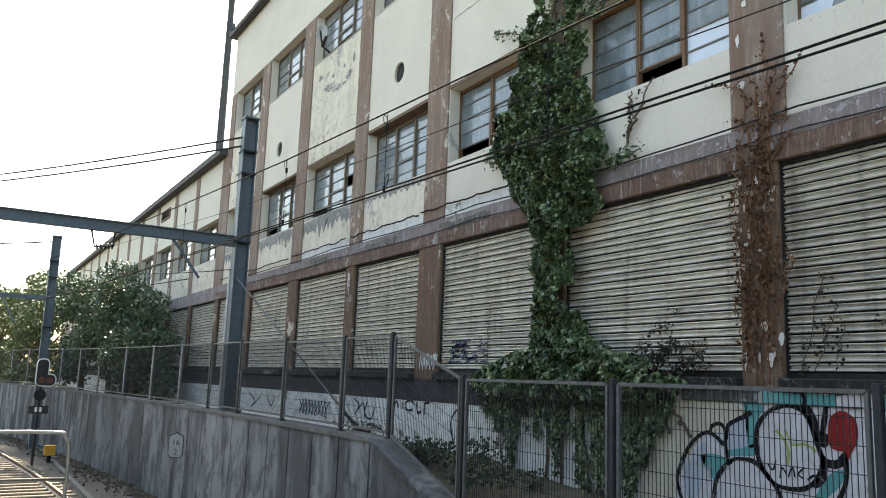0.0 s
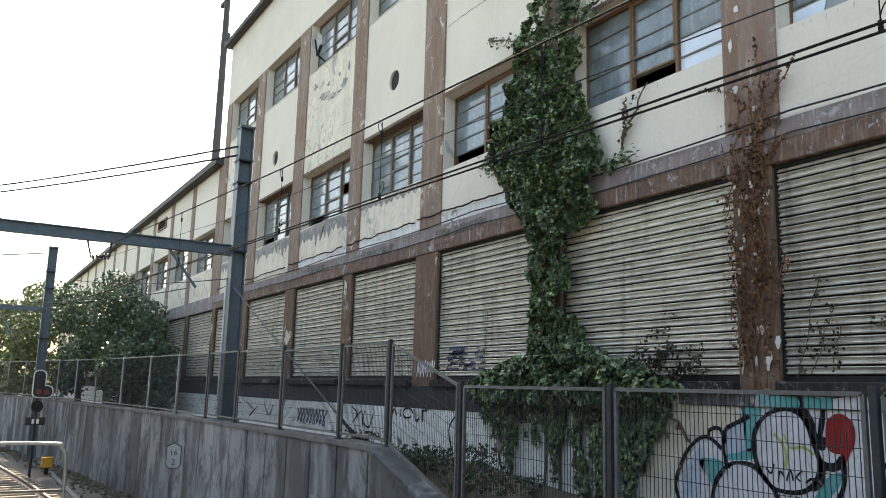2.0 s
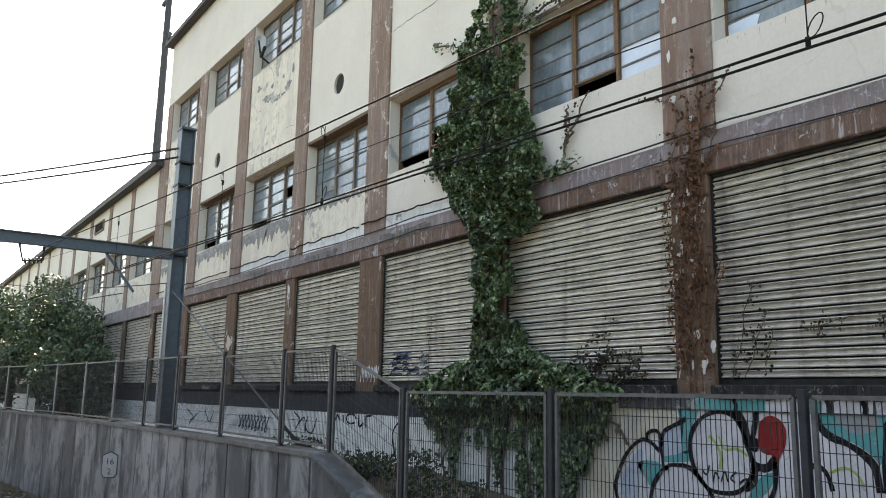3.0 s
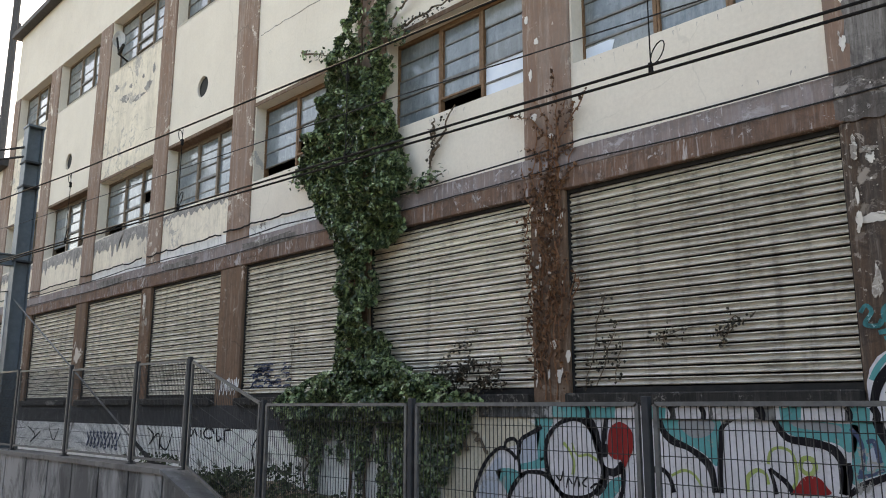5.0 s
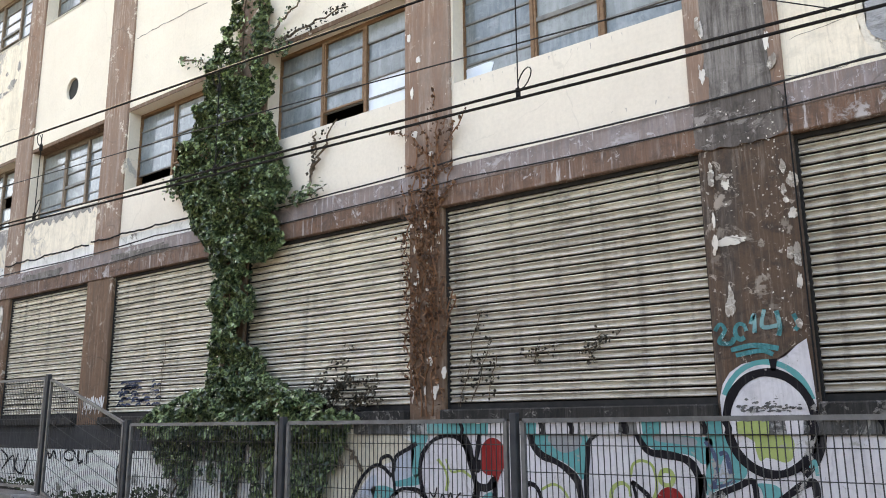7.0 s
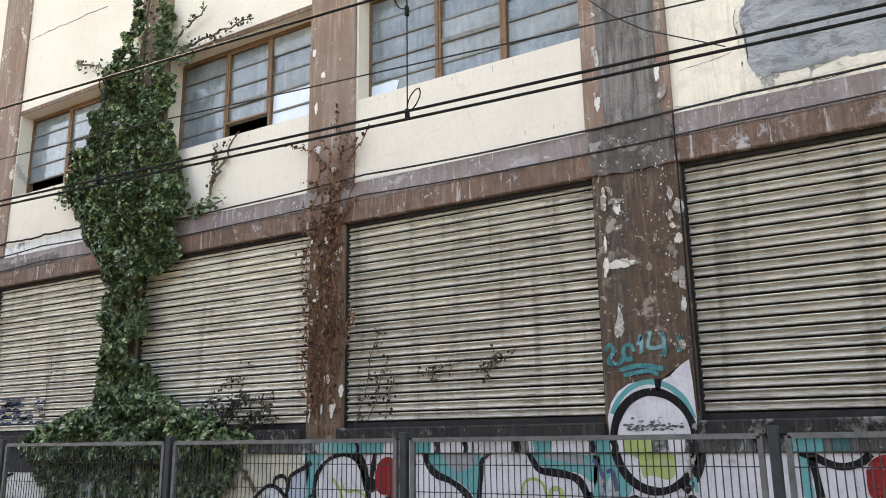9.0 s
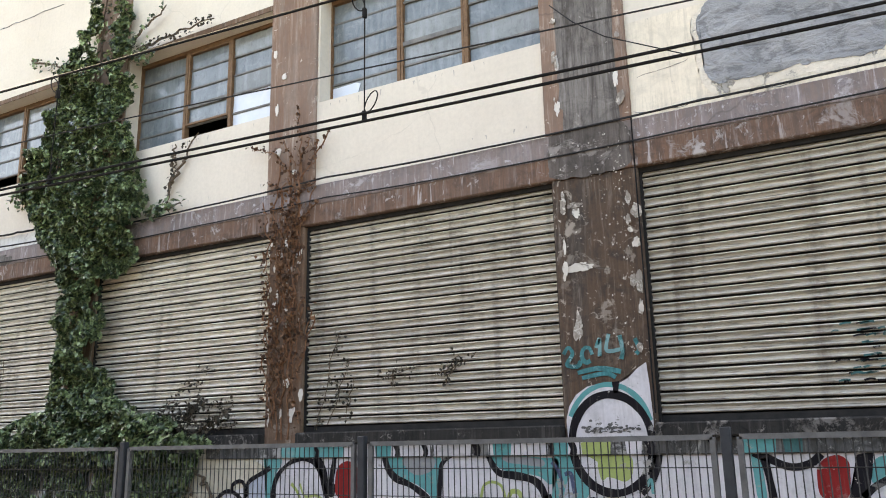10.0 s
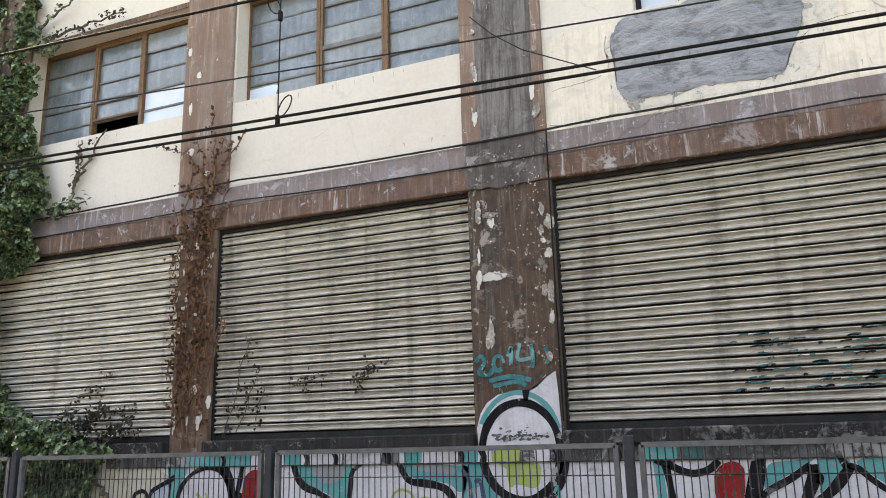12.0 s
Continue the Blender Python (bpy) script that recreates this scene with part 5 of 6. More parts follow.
stroke([(-1.67, -0.17), (-1.62, -0.28), (-1.56, -0.39), (-1.49, -0.46), (-1.35, -0.48), (-1.22, -0.5), (-1.12, -0.54), (-1.06, -0.62), (-1.04, -0.72), (-1.07, -0.91)], 0.078, INK, 4)
stroke([(-1.02, -0.65), (-1.01, -0.74), (-1.04, -0.91)], 0.09, INK, 4)
stroke([(-2.88, -0.8), (-2.78, -0.8), (-2.71, -0.87), (-2.67, -1.01)], 0.06, INK, 4)
stroke([(-1.69, -0.73), (-1.61, -0.79), (-1.54, -0.85), (-1.49, -0.94)], 0.05, INK, 4)
stroke([(-1.69, -0.73), (-1.66, -0.84), (-1.64, -0.95)], 0.045, INK, 4)
fill([(-1.48, -0.94), (-1.45, -0.86), (-1.39, -0.79), (-1.32, -0.77), (-1.25, -0.79), (-1.2, -0.85), (-1.18, -0.92)], RED, 5)
stroke([(-1.7, -0.69), (-1.67, -0.58), (-1.59, -0.54), (-1.49, -0.57), (-1.45, -0.67), (-1.45, -0.8), (-1.5, -0.92)], 0.035, LIME, 3)
stroke([(-1.41, -0.7), (-1.38, -0.63), (-1.31, -0.63), (-1.28, -0.69), (-1.31, -0.75), (-1.37, -0.75)], 0.05, LIME, 3, closed=True)
stroke([(-1.91, -0.95), (-1.9, -0.82), (-1.81, -0.75), (-1.73, -0.78), (-1.71, -0.87)], 0.042, LIME, 3)
stroke([(-2.69, -0.85), (-2.55, -0.79), (-2.44, -0.83), (-2.37, -0.93)], 0.035, LIME, 3)
fill([(-0.96, -0.33), (-0.8, -0.29), (-0.7, -0.37), (-0.66, -0.5), (-0.61, -0.61), (-0.67, -0.69), (-0.87, -0.77), (-0.98, -0.82), (-0.97, -0.62), (-0.92, -0.5)], TEAL, 1)
fill([(-0.82, -0.53), (-0.78, -0.53), (-0.77, -0.66), (-0.86, -0.7)], PALE_BLUE, 2)
stroke([(-0.96, -0.36), (-0.89, -0.46), (-0.88, -0.61), (-0.91, -0.74)], 0.05, NAVY, 3)
stroke([(-0.84, -0.47), (-0.78, -0.47), (-0.75, -0.64)], 0.05, NAVY, 3)
stroke([(-0.94, -0.76), (-0.84, -0.74), (-0.72, -0.69)], 0.035, NAVY, 3)
stroke([(-1.02, -0.91), (-0.9, -0.83), (-0.7, -0.74), (-0.58, -0.69), (-0.55, -0.75), (-0.55, -0.88)], 0.068, INK, 4)
stroke([(-0.39, -0.87), (-0.25, -0.77), (-0.16, -0.71), (-0.07, -0.69), (-0.06, -0.85)], 0.066, INK, 4)
fill([(-0.53, -0.71), (-0.38, -0.72), (-0.33, -0.79), (-0.36, -0.87), (-0.49, -0.88), (-0.49, -0.78)], TEAL, 1)
stroke([(-0.15, -0.62), (-0.04, -0.51), (0.01, -0.37), (0.03, -0.26)], 0.1, INK, 4)
stroke([(-0.09, -0.57), (-0.05, -0.51), (-0.04, -0.63)], 0.035, TEAL, 5)
# right letters: red lobe, peaks and turquoise shade
fill([(0.79, -0.3), (0.86, -0.3), (0.87, -0.46), (0.88, -0.65), (0.81, -0.65), (0.8, -0.46)], TEAL, 1)
stroke([(0.81, -0.29), (0.92, -0.34), (1.02, -0.39), (1.12, -0.41), (1.24, -0.38), (1.32, -0.31)], 0.07, INK, 4)
stroke([(0.89, -0.34), (0.91, -0.46), (0.93, -0.65)], 0.075, INK, 4)
fill([(1.27, -0.48), (1.29, -0.4), (1.35, -0.34), (1.44, -0.32), (1.5, -0.36), (1.51, -0.43), (1.47, -0.64), (1.29, -0.64)], RED, 5)
fill([(1.57, -0.32), (1.69, -0.29), (1.66, -0.47), (1.61, -0.64), (1.48, -0.64), (1.54, -0.49)], INK, 4, soft=False)
fill([(1.7, -0.35), (1.87, -0.32), (2.05, -0.3), (1.87, -0.41), (1.72, -0.5), (1.65, -0.52)], TEAL, 1)
stroke([(1.58, -0.64), (1.68, -0.55), (1.85, -0.46), (2.01, -0.35)], 0.062, INK, 4)
stroke([(2.02, -0.35), (2.02, -0.45), (1.98, -0.55), (1.94, -0.64)], 0.1, INK, 4)
stroke([(2.03, -0.4), (2.07, -0.45), (2.05, -0.5)], 0.05, INK, 4)
fill([(2.07, -0.31), (2.29, -0.31), (2.21, -0.42), (2.1, -0.55), (2.05, -0.56), (2.08, -0.45)], TEAL, 1)
stroke([(2.03, -0.64), (2.15, -0.54), (2.23, -0.45), (2.29, -0.37)], 0.09, INK, 4)
stroke([(2.28, -0.36), (2.35, -0.39), (2.43, -0.47), (2.54, -0.56)], 0.06, INK, 4)
fill([(2.34, -0.33), (2.57, -0.31), (2.56, -0.5), (2.44, -0.44)], TEAL, 1)
stroke([(2.23, -0.26), (2.24, -0.32), (2.27, -0.38)], 0.08, INK, 4)
# the string course: whitened on the left, bare, grimy and painted with shade on the right
for k, (x0, x1, m) in enumerate(((-4.15, -3.3, TEAL), (-3.62, -2.62, PALE), (-2.6, -2.22, PALE), (-2.2, -1.78, PALE), (-1.6, -0.98, PALE), (-0.8, -0.62, PALE), (-2.9, -2.7, TEAL), (-1.55, -1.35, TEAL), (-0.95, -0.78, TEAL), (-0.66, -0.38, LIME), (-0.25, -0.1, PALE), (0.72, 1.0, TEAL), (1.05, 1.2, DULL_TEAL))):
    rw = random.Random(70 + k)
    top = [(x0 + (x1 - x0) * i / 6, -0.175 + rw.uniform(-0.02, 0.012)) for i in range(7)]
    fill([(x0 + 0.01, -0.293)] + top + [(x1 - 0.01, -0.293)], m, 2 if m is not PALE else 1, y=-0.0855, soft=False)
stroke([(-3.66, -0.297), (-3.65, -0.24), (-3.68, -0.175)], 0.05, INK, 3, y=-0.0855)
stroke([(-2.64, -0.297), (-2.63, -0.24), (-2.66, -0.175)], 0.05, INK, 3, y=-0.0855)
stroke([(-2.3, -0.297), (-2.29, -0.24), (-2.32, -0.175)], 0.06, INK, 3, y=-0.0855)
stroke([(-1.72, -0.297), (-1.71, -0.24), (-1.74, -0.175)], 0.08, INK, 3, y=-0.0855)
stroke([(-0.95, -0.297), (-0.94, -0.24), (-0.97, -0.175)], 0.06, INK, 3, y=-0.0855)
stroke([(-0.74, -0.297), (-0.73, -0.24), (-0.76, -0.175)], 0.07, INK, 3, y=-0.0855)
stroke([(-0.03, -0.297), (-0.02, -0.24), (-0.05, -0.175)], 0.08, INK, 3, y=-0.0855)
stroke([(0.5, -0.297), (0.51, -0.24), (0.48, -0.175)], 0.05, INK, 3, y=-0.0855)
# turquoise figures on the wide column
for pts in ([(-0.79, 0.62), (-0.74, 0.68), (-0.70, 0.62), (-0.76, 0.52), (-0.66, 0.50), (-0.62, 0.55)], oval(-0.56, 0.60, 0.05, 0.07, 7), [(-0.47, 0.66), (-0.43, 0.74), (-0.44, 0.58)], [(-0.34, 0.78), (-0.37, 0.63), (-0.24, 0.63)],
            [(-0.24, 0.76), (-0.22, 0.62), (-0.24, 0.54)], [(-0.10, 0.72), (-0.07, 0.62), (-0.10, 0.58)], [(-0.66, 0.44), (-0.45, 0.47), (-0.25, 0.43)], [(-0.62, 0.39), (-0.40, 0.42), (-0.3, 0.38)]):
    stroke(pts, 0.046, TAG_TEAL, 1)
# tags along the left base wall and shutters
for pts in ([(-12.95, -0.72), (-12.85, -0.60), (-12.72, -0.72), (-12.6, -0.60), (-12.5, -0.72)], [(-12.36, -0.60), (-12.34, -0.74)], oval(-12.05, -0.66, 0.19, 0.09, 8), [(-11.78, -0.58), (-11.74, -0.78), (-11.6, -0.74)], [(-11.5, -0.6), (-11.48, -0.8)],
            [(-11.5, -0.6), (-11.3, -0.58)], [(-10.4, -1.3), (-10.55, -0.9), (-10.35, -0.66), (-10.1, -0.58)], [(-14.6, -0.6), (-14.3, -0.75), (-14.5, -0.95), (-14.1, -0.7), (-14.0, -1.0)], [(-13.9, -0.66), (-14.0, -0.9), (-13.7, -1.0), (-13.5, -0.7)],
            [(-13.4, -1.2), (-13.2, -1.15)], [(-21.9, -0.7), (-21.3, -0.9), (-21.6, -1.1), (-20.9, -0.8)], [(-20.3, -0.7), (-19.9, -1.0), (-19.6, -0.7)]):
    stroke(pts, 0.045, INK, 1, tags)
for k in range(9):
    x = -17.8 + 0.2 * k
    stroke([(x, -0.72), (x + 0.16, -0.95 - 0.05 * (k % 3)), (x + 0.05, -1.05), (x + 0.3, -0.74)], 0.05, NAVY, 1, tags)
for k in range(5):
    x = -11.75 + 0.13 * k
    stroke([(x, 0.02), (x + 0.06, 0.32 - 0.04 * (k % 2)), (x + 0.08, 0.1), (x + 0.14, 0.30)], 0.035, CHALK, 1, tags)
r = random.Random(8)
for k in range(64):
    row = k % 4
    z = 0.03 + PITCH * (1 + row) + (0.083 if k // 4 % 2 else 0.027)
    x = -10.85 + 1.15 * r.random()
    stroke([(x, z - 0.02), (x + 0.06, z + 0.012), (x + 0.08 + 0.1 * r.random(), z)], 0.034, NAVY, 1, tags, 0.0225)
for k in range(150):
    z = 0.03 + PITCH * (2 + k % 5) + (0.026 if k // 4 % 2 else 0.083) + r.uniform(-0.005, 0.004)
    x = 1.5 + 1.7 * r.random()
    w = r.uniform(0.03, 0.12)
    stroke([(x, z - 0.006), (x + w * 0.5, z + r.uniform(-0.006, 0.006)), (x + w, z)], r.uniform(0.010, 0.022), DULL_TEAL if k % 3 else INK, 1, tags, 0.0235)


# ---- plants ----
def leaves(name, places, size, material, parent, seed, face=None, spread=0.9, label=""):
    """Many small folded leaves, one mesh."""
    rg = np.random.default_rng(seed)
    p = np.asarray(places, dtype=float)
    n = len(p)
    nrm = rg.normal(size=(n, 3)) * spread + (np.array(face) if face is not None else 0)
    nrm /= np.linalg.norm(nrm, axis=1)[:, None] + 1e-9
    up = rg.normal(size=(n, 3)) * 0.5 + np.array([0, 0, -1.0])
    up -= nrm * (up * nrm).sum(1)[:, None]
    up /= np.linalg.norm(up, axis=1)[:, None] + 1e-9
    side = np.cross(nrm, up)
    s = (size * rg.uniform(0.55, 1.3, n))[:, None]
    quads = np.stack([p - up * s * 0.5, p + side * s * 0.45 + nrm * s * 0.14, p + up * s * 0.62, p - side * s * 0.45 + nrm * s * 0.14], 1).reshape(-1, 3)
    i = np.arange(n) * 4
    tri = np.stack([np.stack([i, i + 1, i + 2], 1), np.stack([i, i + 2, i + 3], 1)], 1).reshape(-1, 3)
    me = bpy.data.meshes.new(name)
    me.from_pydata(quads.tolist(), [], tri.tolist())
    me.materials.append(material)
    ob = new(name, me)
    ob.parent = parent
    ob["kind"] = "stuff"
    if label:
        ob["label"] = label
    return ob


def wander(start, end, seed, jog=0.08, n=14):
    r = random.Random(seed)
    a, b = Vector(start), Vector(end)
    return [a] + [a.lerp(b, i / n) + Vector((r.uniform(-jog, jog), r.uniform(-0.02, 0.02), r.uniform(-jog, jog) * 0.5)) for i in range(1, n)] + [b]


ivy = thing("ivy", "dense green ivy climbing the factory wall", "ivy", at=(0, 0, 0))
OUTLINE = [(-0.34, -9.5, -5.5), (-0.12, -9.5, -5.15), (0.08, -9.2, -5.45), (0.24, -8.5, -5.95), (0.36, -8.25, -6.5), (0.5, -8.15, -7.0), (1.0, -8.08, -7.2), (1.6, -8.12, -7.2), (2.0, -8.1, -7.2), (2.3, -8.2, -6.75),
           (2.9, -8.75, -6.55), (3.4, -9.05, -6.65), (3.72, -9.4, -6.9), (3.95, -9.0, -6.95), (4.4, -8.85, -7.0), (4.9, -8.62, -7.1), (5.3, -8.5, -7.05), (5.6, -8.25, -7.1), (5.9, -8.02, -7.22), (6.4, -7.95, -7.3), (7.6, -7.9, -7.35)]
zz, ll, rr = (np.array(v) for v in zip(*OUTLINE))
rg = np.random.default_rng(4)
pts = []
while len(pts) < 58000:
    z = rg.uniform(-0.34, 7.5)
    l, r2 = np.interp(z, zz, ll), np.interp(z, zz, rr)
    l, r2 = l - 0.12, r2 + 0.12
    x = rg.uniform(l, r2)
    if rg.uniform(-9.6, -4.9) > -9.6 + (r2 - l) * 1.25:
        continue
    if z > 4.95 and -7.74 < x < -7.34 and rg.random() < 0.95:
        continue
    if z > 5.6 and rg.random() < 0.35:
        continue
    edge = min(x - l, r2 - x)
    nz = noise.noise(Vector((x * 2.4, 3.0, z * 2.4)))
    fine = noise.noise(Vector((x * 7, 9.0, z * 7)))
    if edge < (0.10 if z > 0.5 else 0.22) * (1 + 2.4 * nz + 1.6 * fine):
        continue
    if fine < -0.36 and rg.random() < 0.8:
        continue
    lobe = noise.noise(Vector((x * 4.2, 21.0, z * 3.6)))
    thick = min(0.40, 0.10 + edge * 0.7) * max(0.12, 0.6 + 0.55 * nz + 0.5 * lobe + 0.3 * fine)
    if z < 0.3:
        thick += 0.14
    pts.append((x, -0.07 - max(0.0, thick) * rg.uniform(0.55, 1.0) ** 0.5, z))
leaves("foliage", pts, 0.067, IVY_LEAF, ivy, 1, (0, -0.8, 0.7), 0.72)
back = []
while len(back) < 14000:
    x, z = rg.uniform(-9.75, -5.4), -0.25 - 1.75 * rg.random() ** 1.4
    strand = noise.noise(Vector((x * 5.5, 1.0, z * 0.7))) + 0.5 * noise.noise(Vector((x * 14, 4.0, z * 3.0)))
    right = -5.30 - (-z - 0.25) * 0.62
    wide = 0.55 if x > -6.7 + 0.3 * z else 0.0
    if strand < -0.42 + (-z - 0.3) * 0.85 - wide or x > right or x < -9.65 + (-z - 0.3) * 0.9:
        continue
    back.append((x, -0.09 - 0.1 * rg.random(), z))
leaves("hanging_foliage", back, 0.062, IVY_LEAF, ivy, 2, (0, -0.9, 0.3), 0.6)
for k, (a, b) in enumerate((((-7.9, -0.08, -1.9), (-7.7, -0.1, 7.4)), ((-7.5, -0.08, -1.9), (-7.35, -0.1, 7.2)), ((-5.5, -0.08, -0.7), (-5.9, -0.1, -0.2)),
                            ((-9.45, -0.1, 5.88), (-8.5, -0.12, 5.5)), ((-7.24, -0.08, 5.55), (-6.45, -0.1, 5.97)), ((-7.0, -0.08, 5.44), (-5.5, -0.1, 5.48)), ((-6.6, -0.08, 2.88), (-5.95, -0.08, 2.94)), ((-6.22, -0.05, 2.9), (-6.14, -0.05, 3.62)), ((-6.2, -0.05, 3.2), (-5.73, -0.05, 3.9)), ((-6.2, -0.05, 3.5), (-6.15, -0.05, 3.82)),
                            ((-5.15, -0.08, -0.72), (-5.6, -0.08, -0.3)), ((-6.8, -0.08, -1.9), (-6.6, -0.1, -0.2)), ((-9.0, -0.08, -1.9), (-8.8, -0.1, -0.2)))):
    bm = bmesh.new()
    line = wander(a, b, 20 + k, 0.06)
    for i, (p, q) in enumerate(zip(line, line[1:])):
        rod(bm, p, q, 0.022 * (1 - 0.045 * i), 5)
    part("stem", bm, BARK, ivy)
sprigs, brown = [], []
for k, (a, b, n, jog, green) in enumerate((((-9.45, -0.1, 5.86), (-8.7, -0.14, 5.55), 26, 0.04, True), ((-8.8, -0.12, 5.55), (-8.2, -0.15, 5.4), 60, 0.09, True), ((-7.24, -0.1, 5.55), (-6.48, -0.1, 5.95), 26, 0.03, True), ((-7.0, -0.1, 5.44), (-6.2, -0.1, 5.38), 70, 0.045, False),
                                           ((-6.2, -0.1, 5.38), (-5.5, -0.1, 5.49), 46, 0.035, False), ((-6.21, -0.06, 2.95), (-6.1, -0.06, 3.6), 30, 0.025, False), ((-6.1, -0.06, 3.6), (-5.73, -0.06, 3.89), 8, 0.02, False),
                                           ((-6.55, -0.08, 2.88), (-5.93, -0.1, 2.94), 110, 0.05, True), ((-9.5, -0.1, 3.6), (-9.15, -0.12, 3.5), 110, 0.09, True), ((-7.0, -0.1, 5.4), (-6.75, -0.1, 5.2), 70, 0.1, True))):
    for _ in range(n):
        t = rg.random()
        (sprigs if green else brown).append(tuple(Vector(a).lerp(Vector(b), t) + Vector((rg.normal() * jog, -abs(rg.normal()) * 0.05, rg.normal() * jog))))
leaves("dry_foliage", brown, 0.05, WITHERED_LEAF, ivy, 31, (0, -0.7, 0.4), 0.7, "brown withered ivy sprigs")
leaves("sprig_foliage", sprigs, 0.065, IVY_LEAF, ivy, 3, (0, -0.7, 0.4), 0.7)

vine = thing("dead_vine", "dry brown creeper clinging to the brown column", "creeper", at=(0, 0, 0))
dry, rv = [], random.Random(12)
for k in range(40):
    x0 = -4.2 + rv.uniform(-0.22, 0.28)
    z0 = rv.uniform(0, 2.3)
    end = (x0 + rv.uniform(-0.2, 0.26), -0.075, z0 + rv.uniform(0.4, 1.1))
    line = wander((x0, -0.07, z0), end, 100 + k, 0.045, 9)
    bm = bmesh.new()
    pipe(bm, line, 0.0075, 4)
    part("twig", bm, VINE_BARK, vine)
    for p in line:
        for _ in range(3 if p.z < 2.5 else 1):
            dry.append((p.x + rv.gauss(0, 0.035), -0.08 - abs(rv.gauss(0, 0.03)), p.z + rv.gauss(0, 0.05)))
for k in range(3):
    bm = bmesh.new()
    pipe(bm, wander((-4.25 + 0.08 * k, -0.065, -0.1), (-4.3 + 0.16 * k, -0.065, 3.2), 140 + k, 0.05, 22), 0.010, 5)
    part("stem", bm, VINE_BARK, vine)
for k, (a, b, r0) in enumerate((((-4.02, 2.1), (-3.98, 3.25), 0.014), ((-3.98, 3.25), (-4.03, 3.85), 0.007), ((-4.0, 2.85), (-3.56, 3.47), 0.009), ((-3.79, 3.08), (-3.72, 3.36), 0.006), ((-4.0, 2.9), (-4.36, 3.31), 0.009), ((-4.36, 3.31), (-4.74, 3.47), 0.006),
                                ((-4.05, 3.1), (-4.27, 3.5), 0.006), ((-4.02, 2.7), (-4.47, 2.95), 0.008), ((-4.0, 2.75), (-3.74, 2.86), 0.008), ((-3.99, 3.1), (-3.84, 3.42), 0.006), ((-4.02, 2.5), (-4.4, 2.62), 0.008), ((-4.0, 2.4), (-3.7, 2.6), 0.008))):
    line = wander((a[0], -0.075, a[1]), (b[0], -0.075, b[1]), 520 + k, 0.03, 8)
    bm = bmesh.new()
    pipe(bm, line, r0, 5)
    part("branch", bm, VINE_BARK, vine)
    for p in line[1:]:
        for _ in range(3):
            dry.append((p.x + rv.gauss(0, 0.022), -0.085 - abs(rv.gauss(0, 0.02)), p.z + rv.gauss(0, 0.025)))
leaves("dry_foliage", dry, 0.045, DRY_LEAF, vine, 5, (0, -0.8, 0.2), 0.8)
thin, bits = thing("creeper_sprigs", "sparse dark creeper sprigs on the shutters", "creeper", at=(0, 0, 0)), []
for k, (a, b, n) in enumerate((((-3.75, 0.0, 0.0), (-3.45, 0.0, 1.05), 60), ((-3.6, 0.0, 0.05), (-3.3, 0.0, 0.75), 50), ((-3.35, 0.0, 0.1), (-3.25, 0.0, 0.55), 24), ((-2.9, 0, 0.52), (-2.4, 0, 0.62), 26), ((-2.75, 0, 0.42), (-2.72, 0, 0.62), 14), ((-2.2, 0, 0.5), (-1.75, 0, 0.72), 40),
                                ((-2.1, 0, 0.42), (-1.95, 0, 0.7), 22), ((-5.9, 0, 0.55), (-5.5, 0, 0.6), 26), ((-5.7, 0, 0.3), (-5.1, 0, 0.36), 60), ((-5.2, 0, 0.05), (-4.9, 0, 0.1), 30), ((-5.5, 0, 0.75), (-5.4, 0, 0.78), 10), ((-9.6, 0, 0.1), (-9.55, 0, 1.15), 10))):
    bm = bmesh.new()
    line = wander((a[0], 0.022, a[2]), (b[0], 0.022, b[2]), 160 + k, 0.03, 7)
    pipe(bm, line, 0.005, 4)
    part("twig", bm, BARK, thin)
    for _ in range(n):
        p = Vector(a).lerp(Vector(b), rg.random())
        bits.append((p.x + rg.normal() * 0.04, 0.018 - abs(rg.normal()) * 0.02, p.z + rg.normal() * 0.035))
leaves("sprig_foliage", bits, 0.038, WITHERED_LEAF, thin, 6, (0, -0.8, 0.2), 0.7)

dead = []
for k in range(22):
    bm = bmesh.new()
    a = (rg.uniform(-6.3, -5.3), -0.14, rg.uniform(-0.1, 0.1))
    line = wander(a, (a[0] + rg.uniform(0.1, 0.55), -0.12, a[2] + rg.uniform(-0.02, 0.4)), 300 + k, 0.04, 7)
    pipe(bm, line, 0.005, 4)
    part("dry_twig", bm, BARK, ivy)
    for p in line:
        for _ in range(5):
            dead.append((p.x + rg.normal() * 0.05, p.y - abs(rg.normal()) * 0.04, p.z + rg.normal() * 0.045))
leaves("dry_foliage", dead, 0.045, WITHERED_LEAF, ivy, 9, (0, -0.8, 0.3), 0.8, "brown withered ivy tips")

weeds = thing("weeds", "scrubby green weeds on the soil strip", "weeds", kind="stuff")
wp = []
for k in range(24):
    x, y = rg.uniform(-13.5, -5.5) if k < 14 else rg.uniform(-10.6, -7.4), rg.uniform(-1.6, -0.2)
    h = rg.uniform(0.12, 0.45)
    for _ in range(110):
        t = rg.random()
        wp.append((x + rg.normal() * 0.12 * (0.4 + t), y + rg.normal() * 0.12 * (0.4 + t), (-1.42 if x < -8.6 else -1.6 if x < -7 else -1.95) + h * t))
leaves("weed_foliage", wp, 0.06, WEED_LEAF, weeds, 7, None)


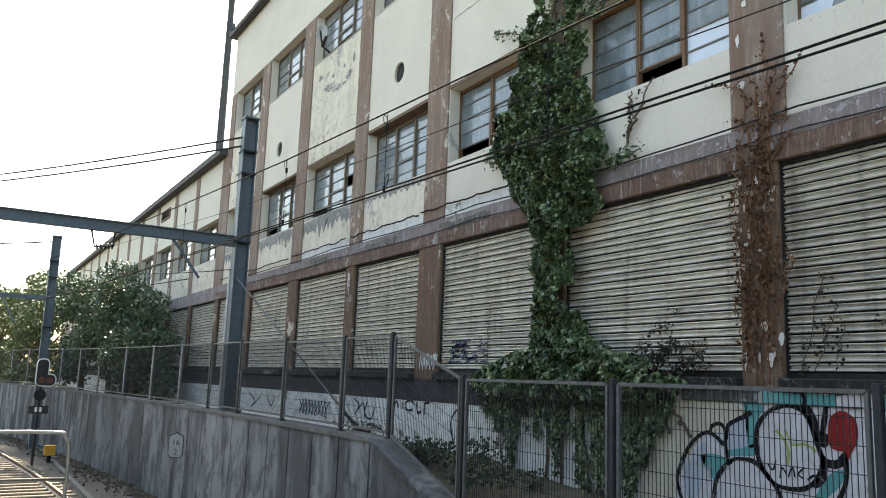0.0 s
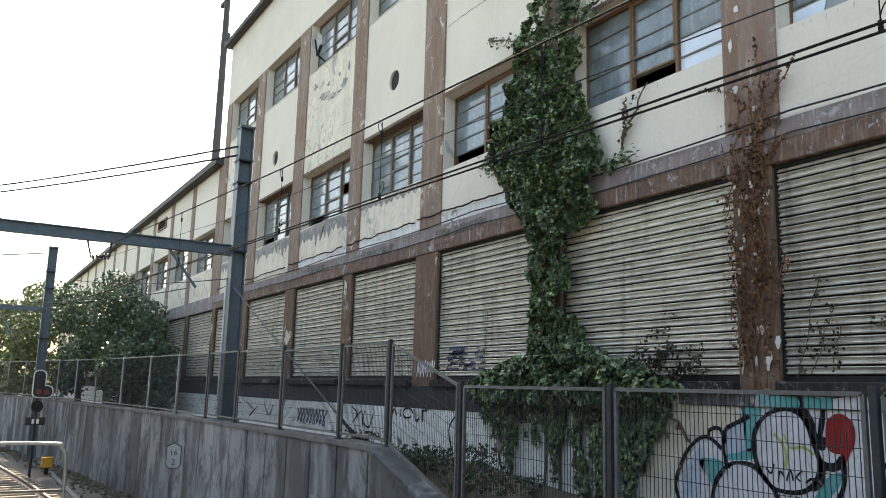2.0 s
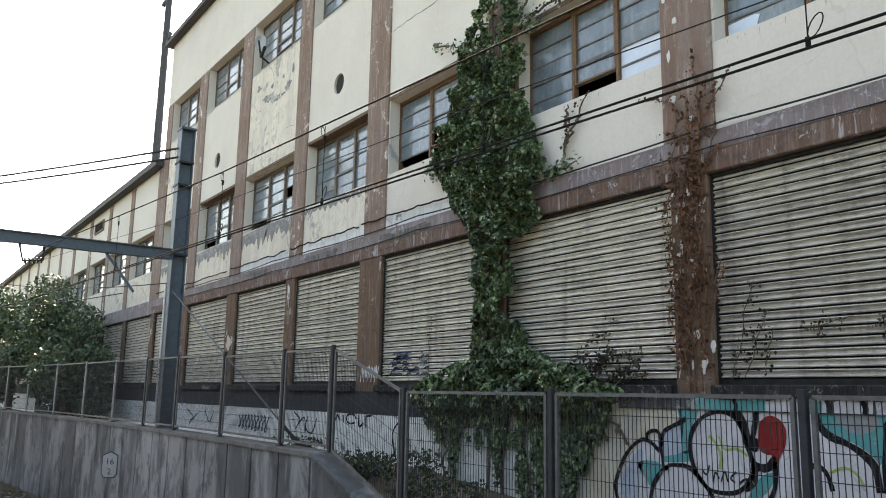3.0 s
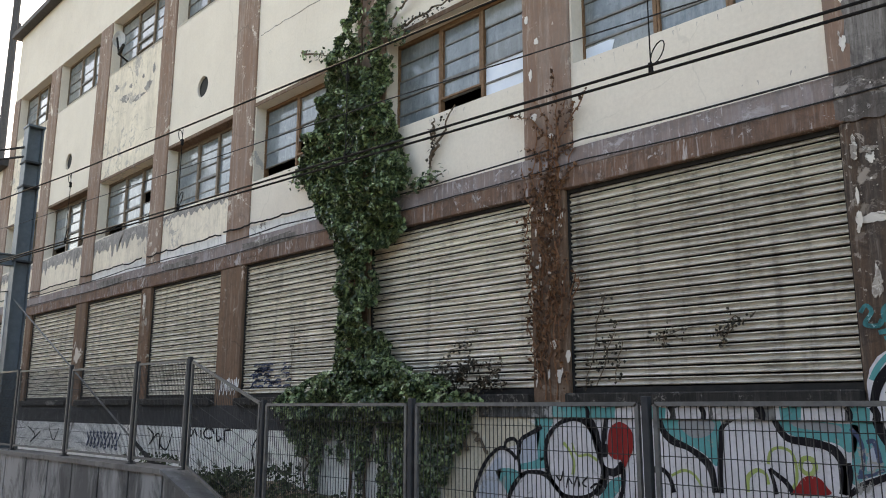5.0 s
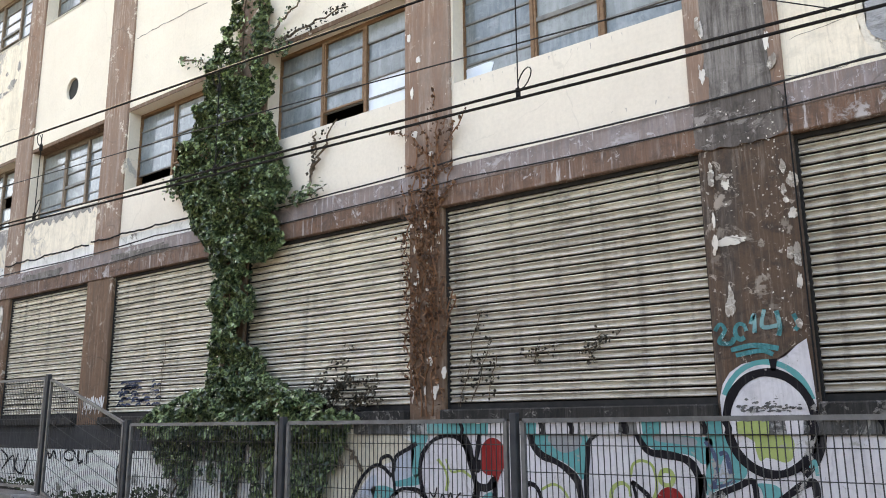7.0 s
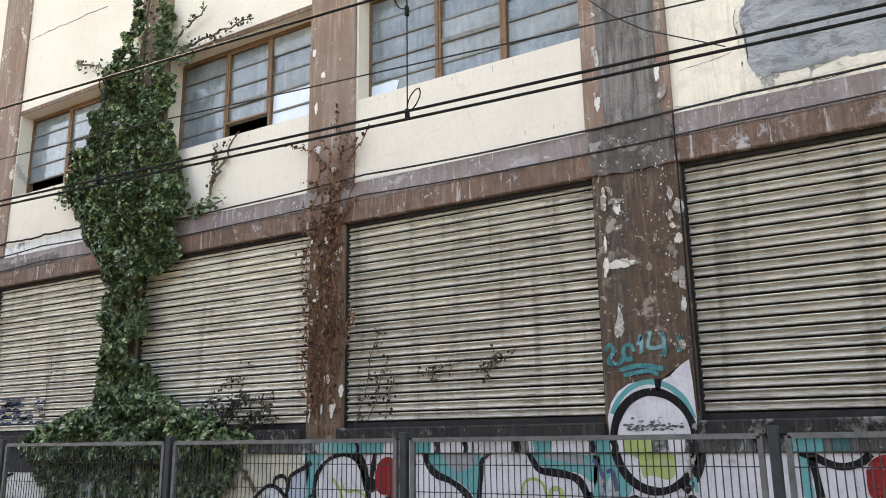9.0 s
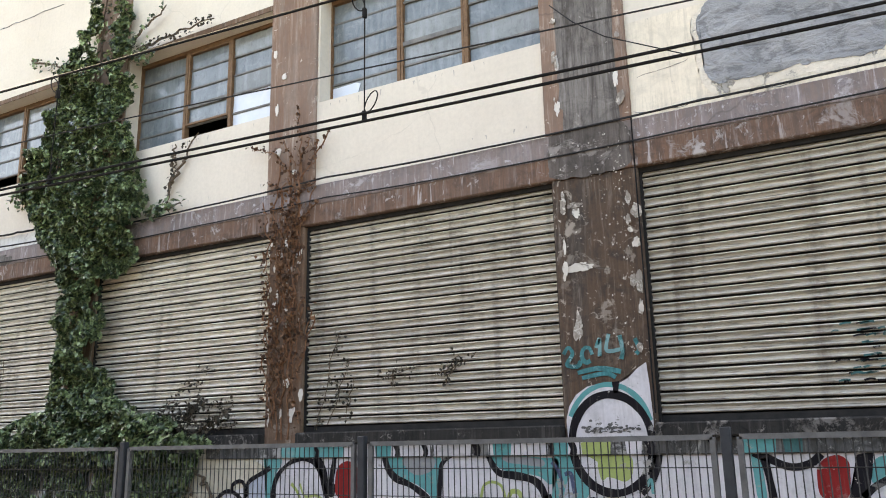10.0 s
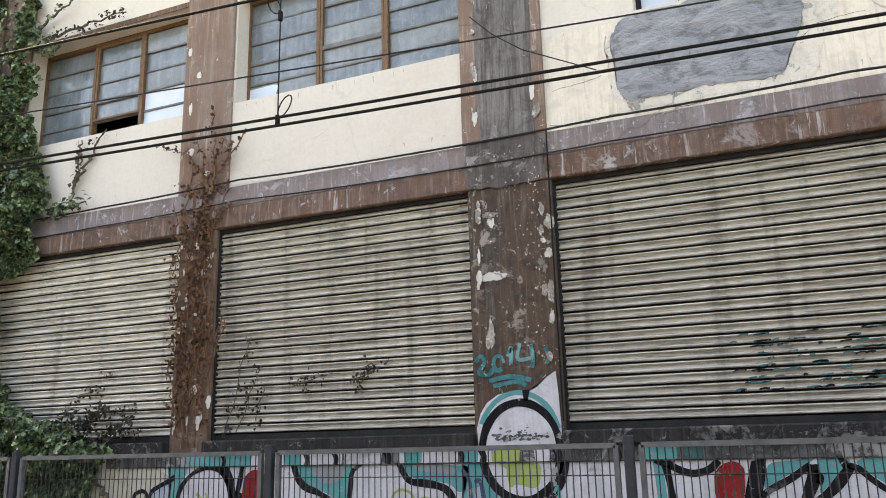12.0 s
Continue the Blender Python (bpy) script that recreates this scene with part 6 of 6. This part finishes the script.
def tree(label, x, y, z0, h, clumps, material, size, per, seed, trunk=0.14):
    """Trunk, limbs to each clump, and leaves about ragged clump shells."""
    t = thing("tree", label, "tree", "trees beyond the fence", at=(x, y, z0))
    r = random.Random(seed)
    bm = bmesh.new()
    rod(bm, (0, 0, 0), (0.1, 0, h * 0.45), trunk, 8, trunk * 0.6)
    part("trunk", bm, BARK, t)
    bm = bmesh.new()
    pl = []
    g = np.random.default_rng(seed)
    for cx, cy, cz, rad in clumps:
        rod(bm, (0.1, 0, h * 0.35), (cx, cy, cz), trunk * 0.5, 5, 0.015)
        d = g.normal(size=(per, 3))
        d /= np.linalg.norm(d, axis=1)[:, None]
        q = d * (rad * g.uniform(0.35, 1.08, per) ** 0.6)[:, None] * np.array([1.1, 0.9, 0.85]) + np.array([cx, cy, cz])
        keep = np.array([noise.noise(Vector(v) * 1.1) > -0.12 for v in q])
        pl.append(q[keep])
    part("limb", bm, BARK, t)
    leaves("crown", np.concatenate(pl), size, material, t, seed, None)
    return t


def cluster(seed, n, rx, ry, z0, z1, rad):
    r = random.Random(seed)
    return [(r.uniform(-rx, rx), r.uniform(-ry, ry), r.uniform(z0, z1), rad * r.uniform(0.7, 1.25)) for _ in range(n)]


tree("dark green bushy tree growing against the facade", -31.5, -1.6, TERRACE, 4.5, cluster(1, 16, 2.3, 0.7, 0.6, 4.0, 0.9), BUSH_LEAF, 0.12, 1300, 1)
tree("dark green bushy tree growing against the facade", -36.0, -1.8, TERRACE, 5.5, cluster(2, 20, 2.8, 0.8, 0.6, 5.2, 1.0), BUSH_LEAF, 0.13, 1300, 2)
tree("dark green bushy tree growing against the facade", -41.5, -2.2, TERRACE, 6.0, cluster(3, 20, 2.9, 0.9, 0.8, 5.6, 1.0), BUSH_LEAF, 0.14, 1100, 3)
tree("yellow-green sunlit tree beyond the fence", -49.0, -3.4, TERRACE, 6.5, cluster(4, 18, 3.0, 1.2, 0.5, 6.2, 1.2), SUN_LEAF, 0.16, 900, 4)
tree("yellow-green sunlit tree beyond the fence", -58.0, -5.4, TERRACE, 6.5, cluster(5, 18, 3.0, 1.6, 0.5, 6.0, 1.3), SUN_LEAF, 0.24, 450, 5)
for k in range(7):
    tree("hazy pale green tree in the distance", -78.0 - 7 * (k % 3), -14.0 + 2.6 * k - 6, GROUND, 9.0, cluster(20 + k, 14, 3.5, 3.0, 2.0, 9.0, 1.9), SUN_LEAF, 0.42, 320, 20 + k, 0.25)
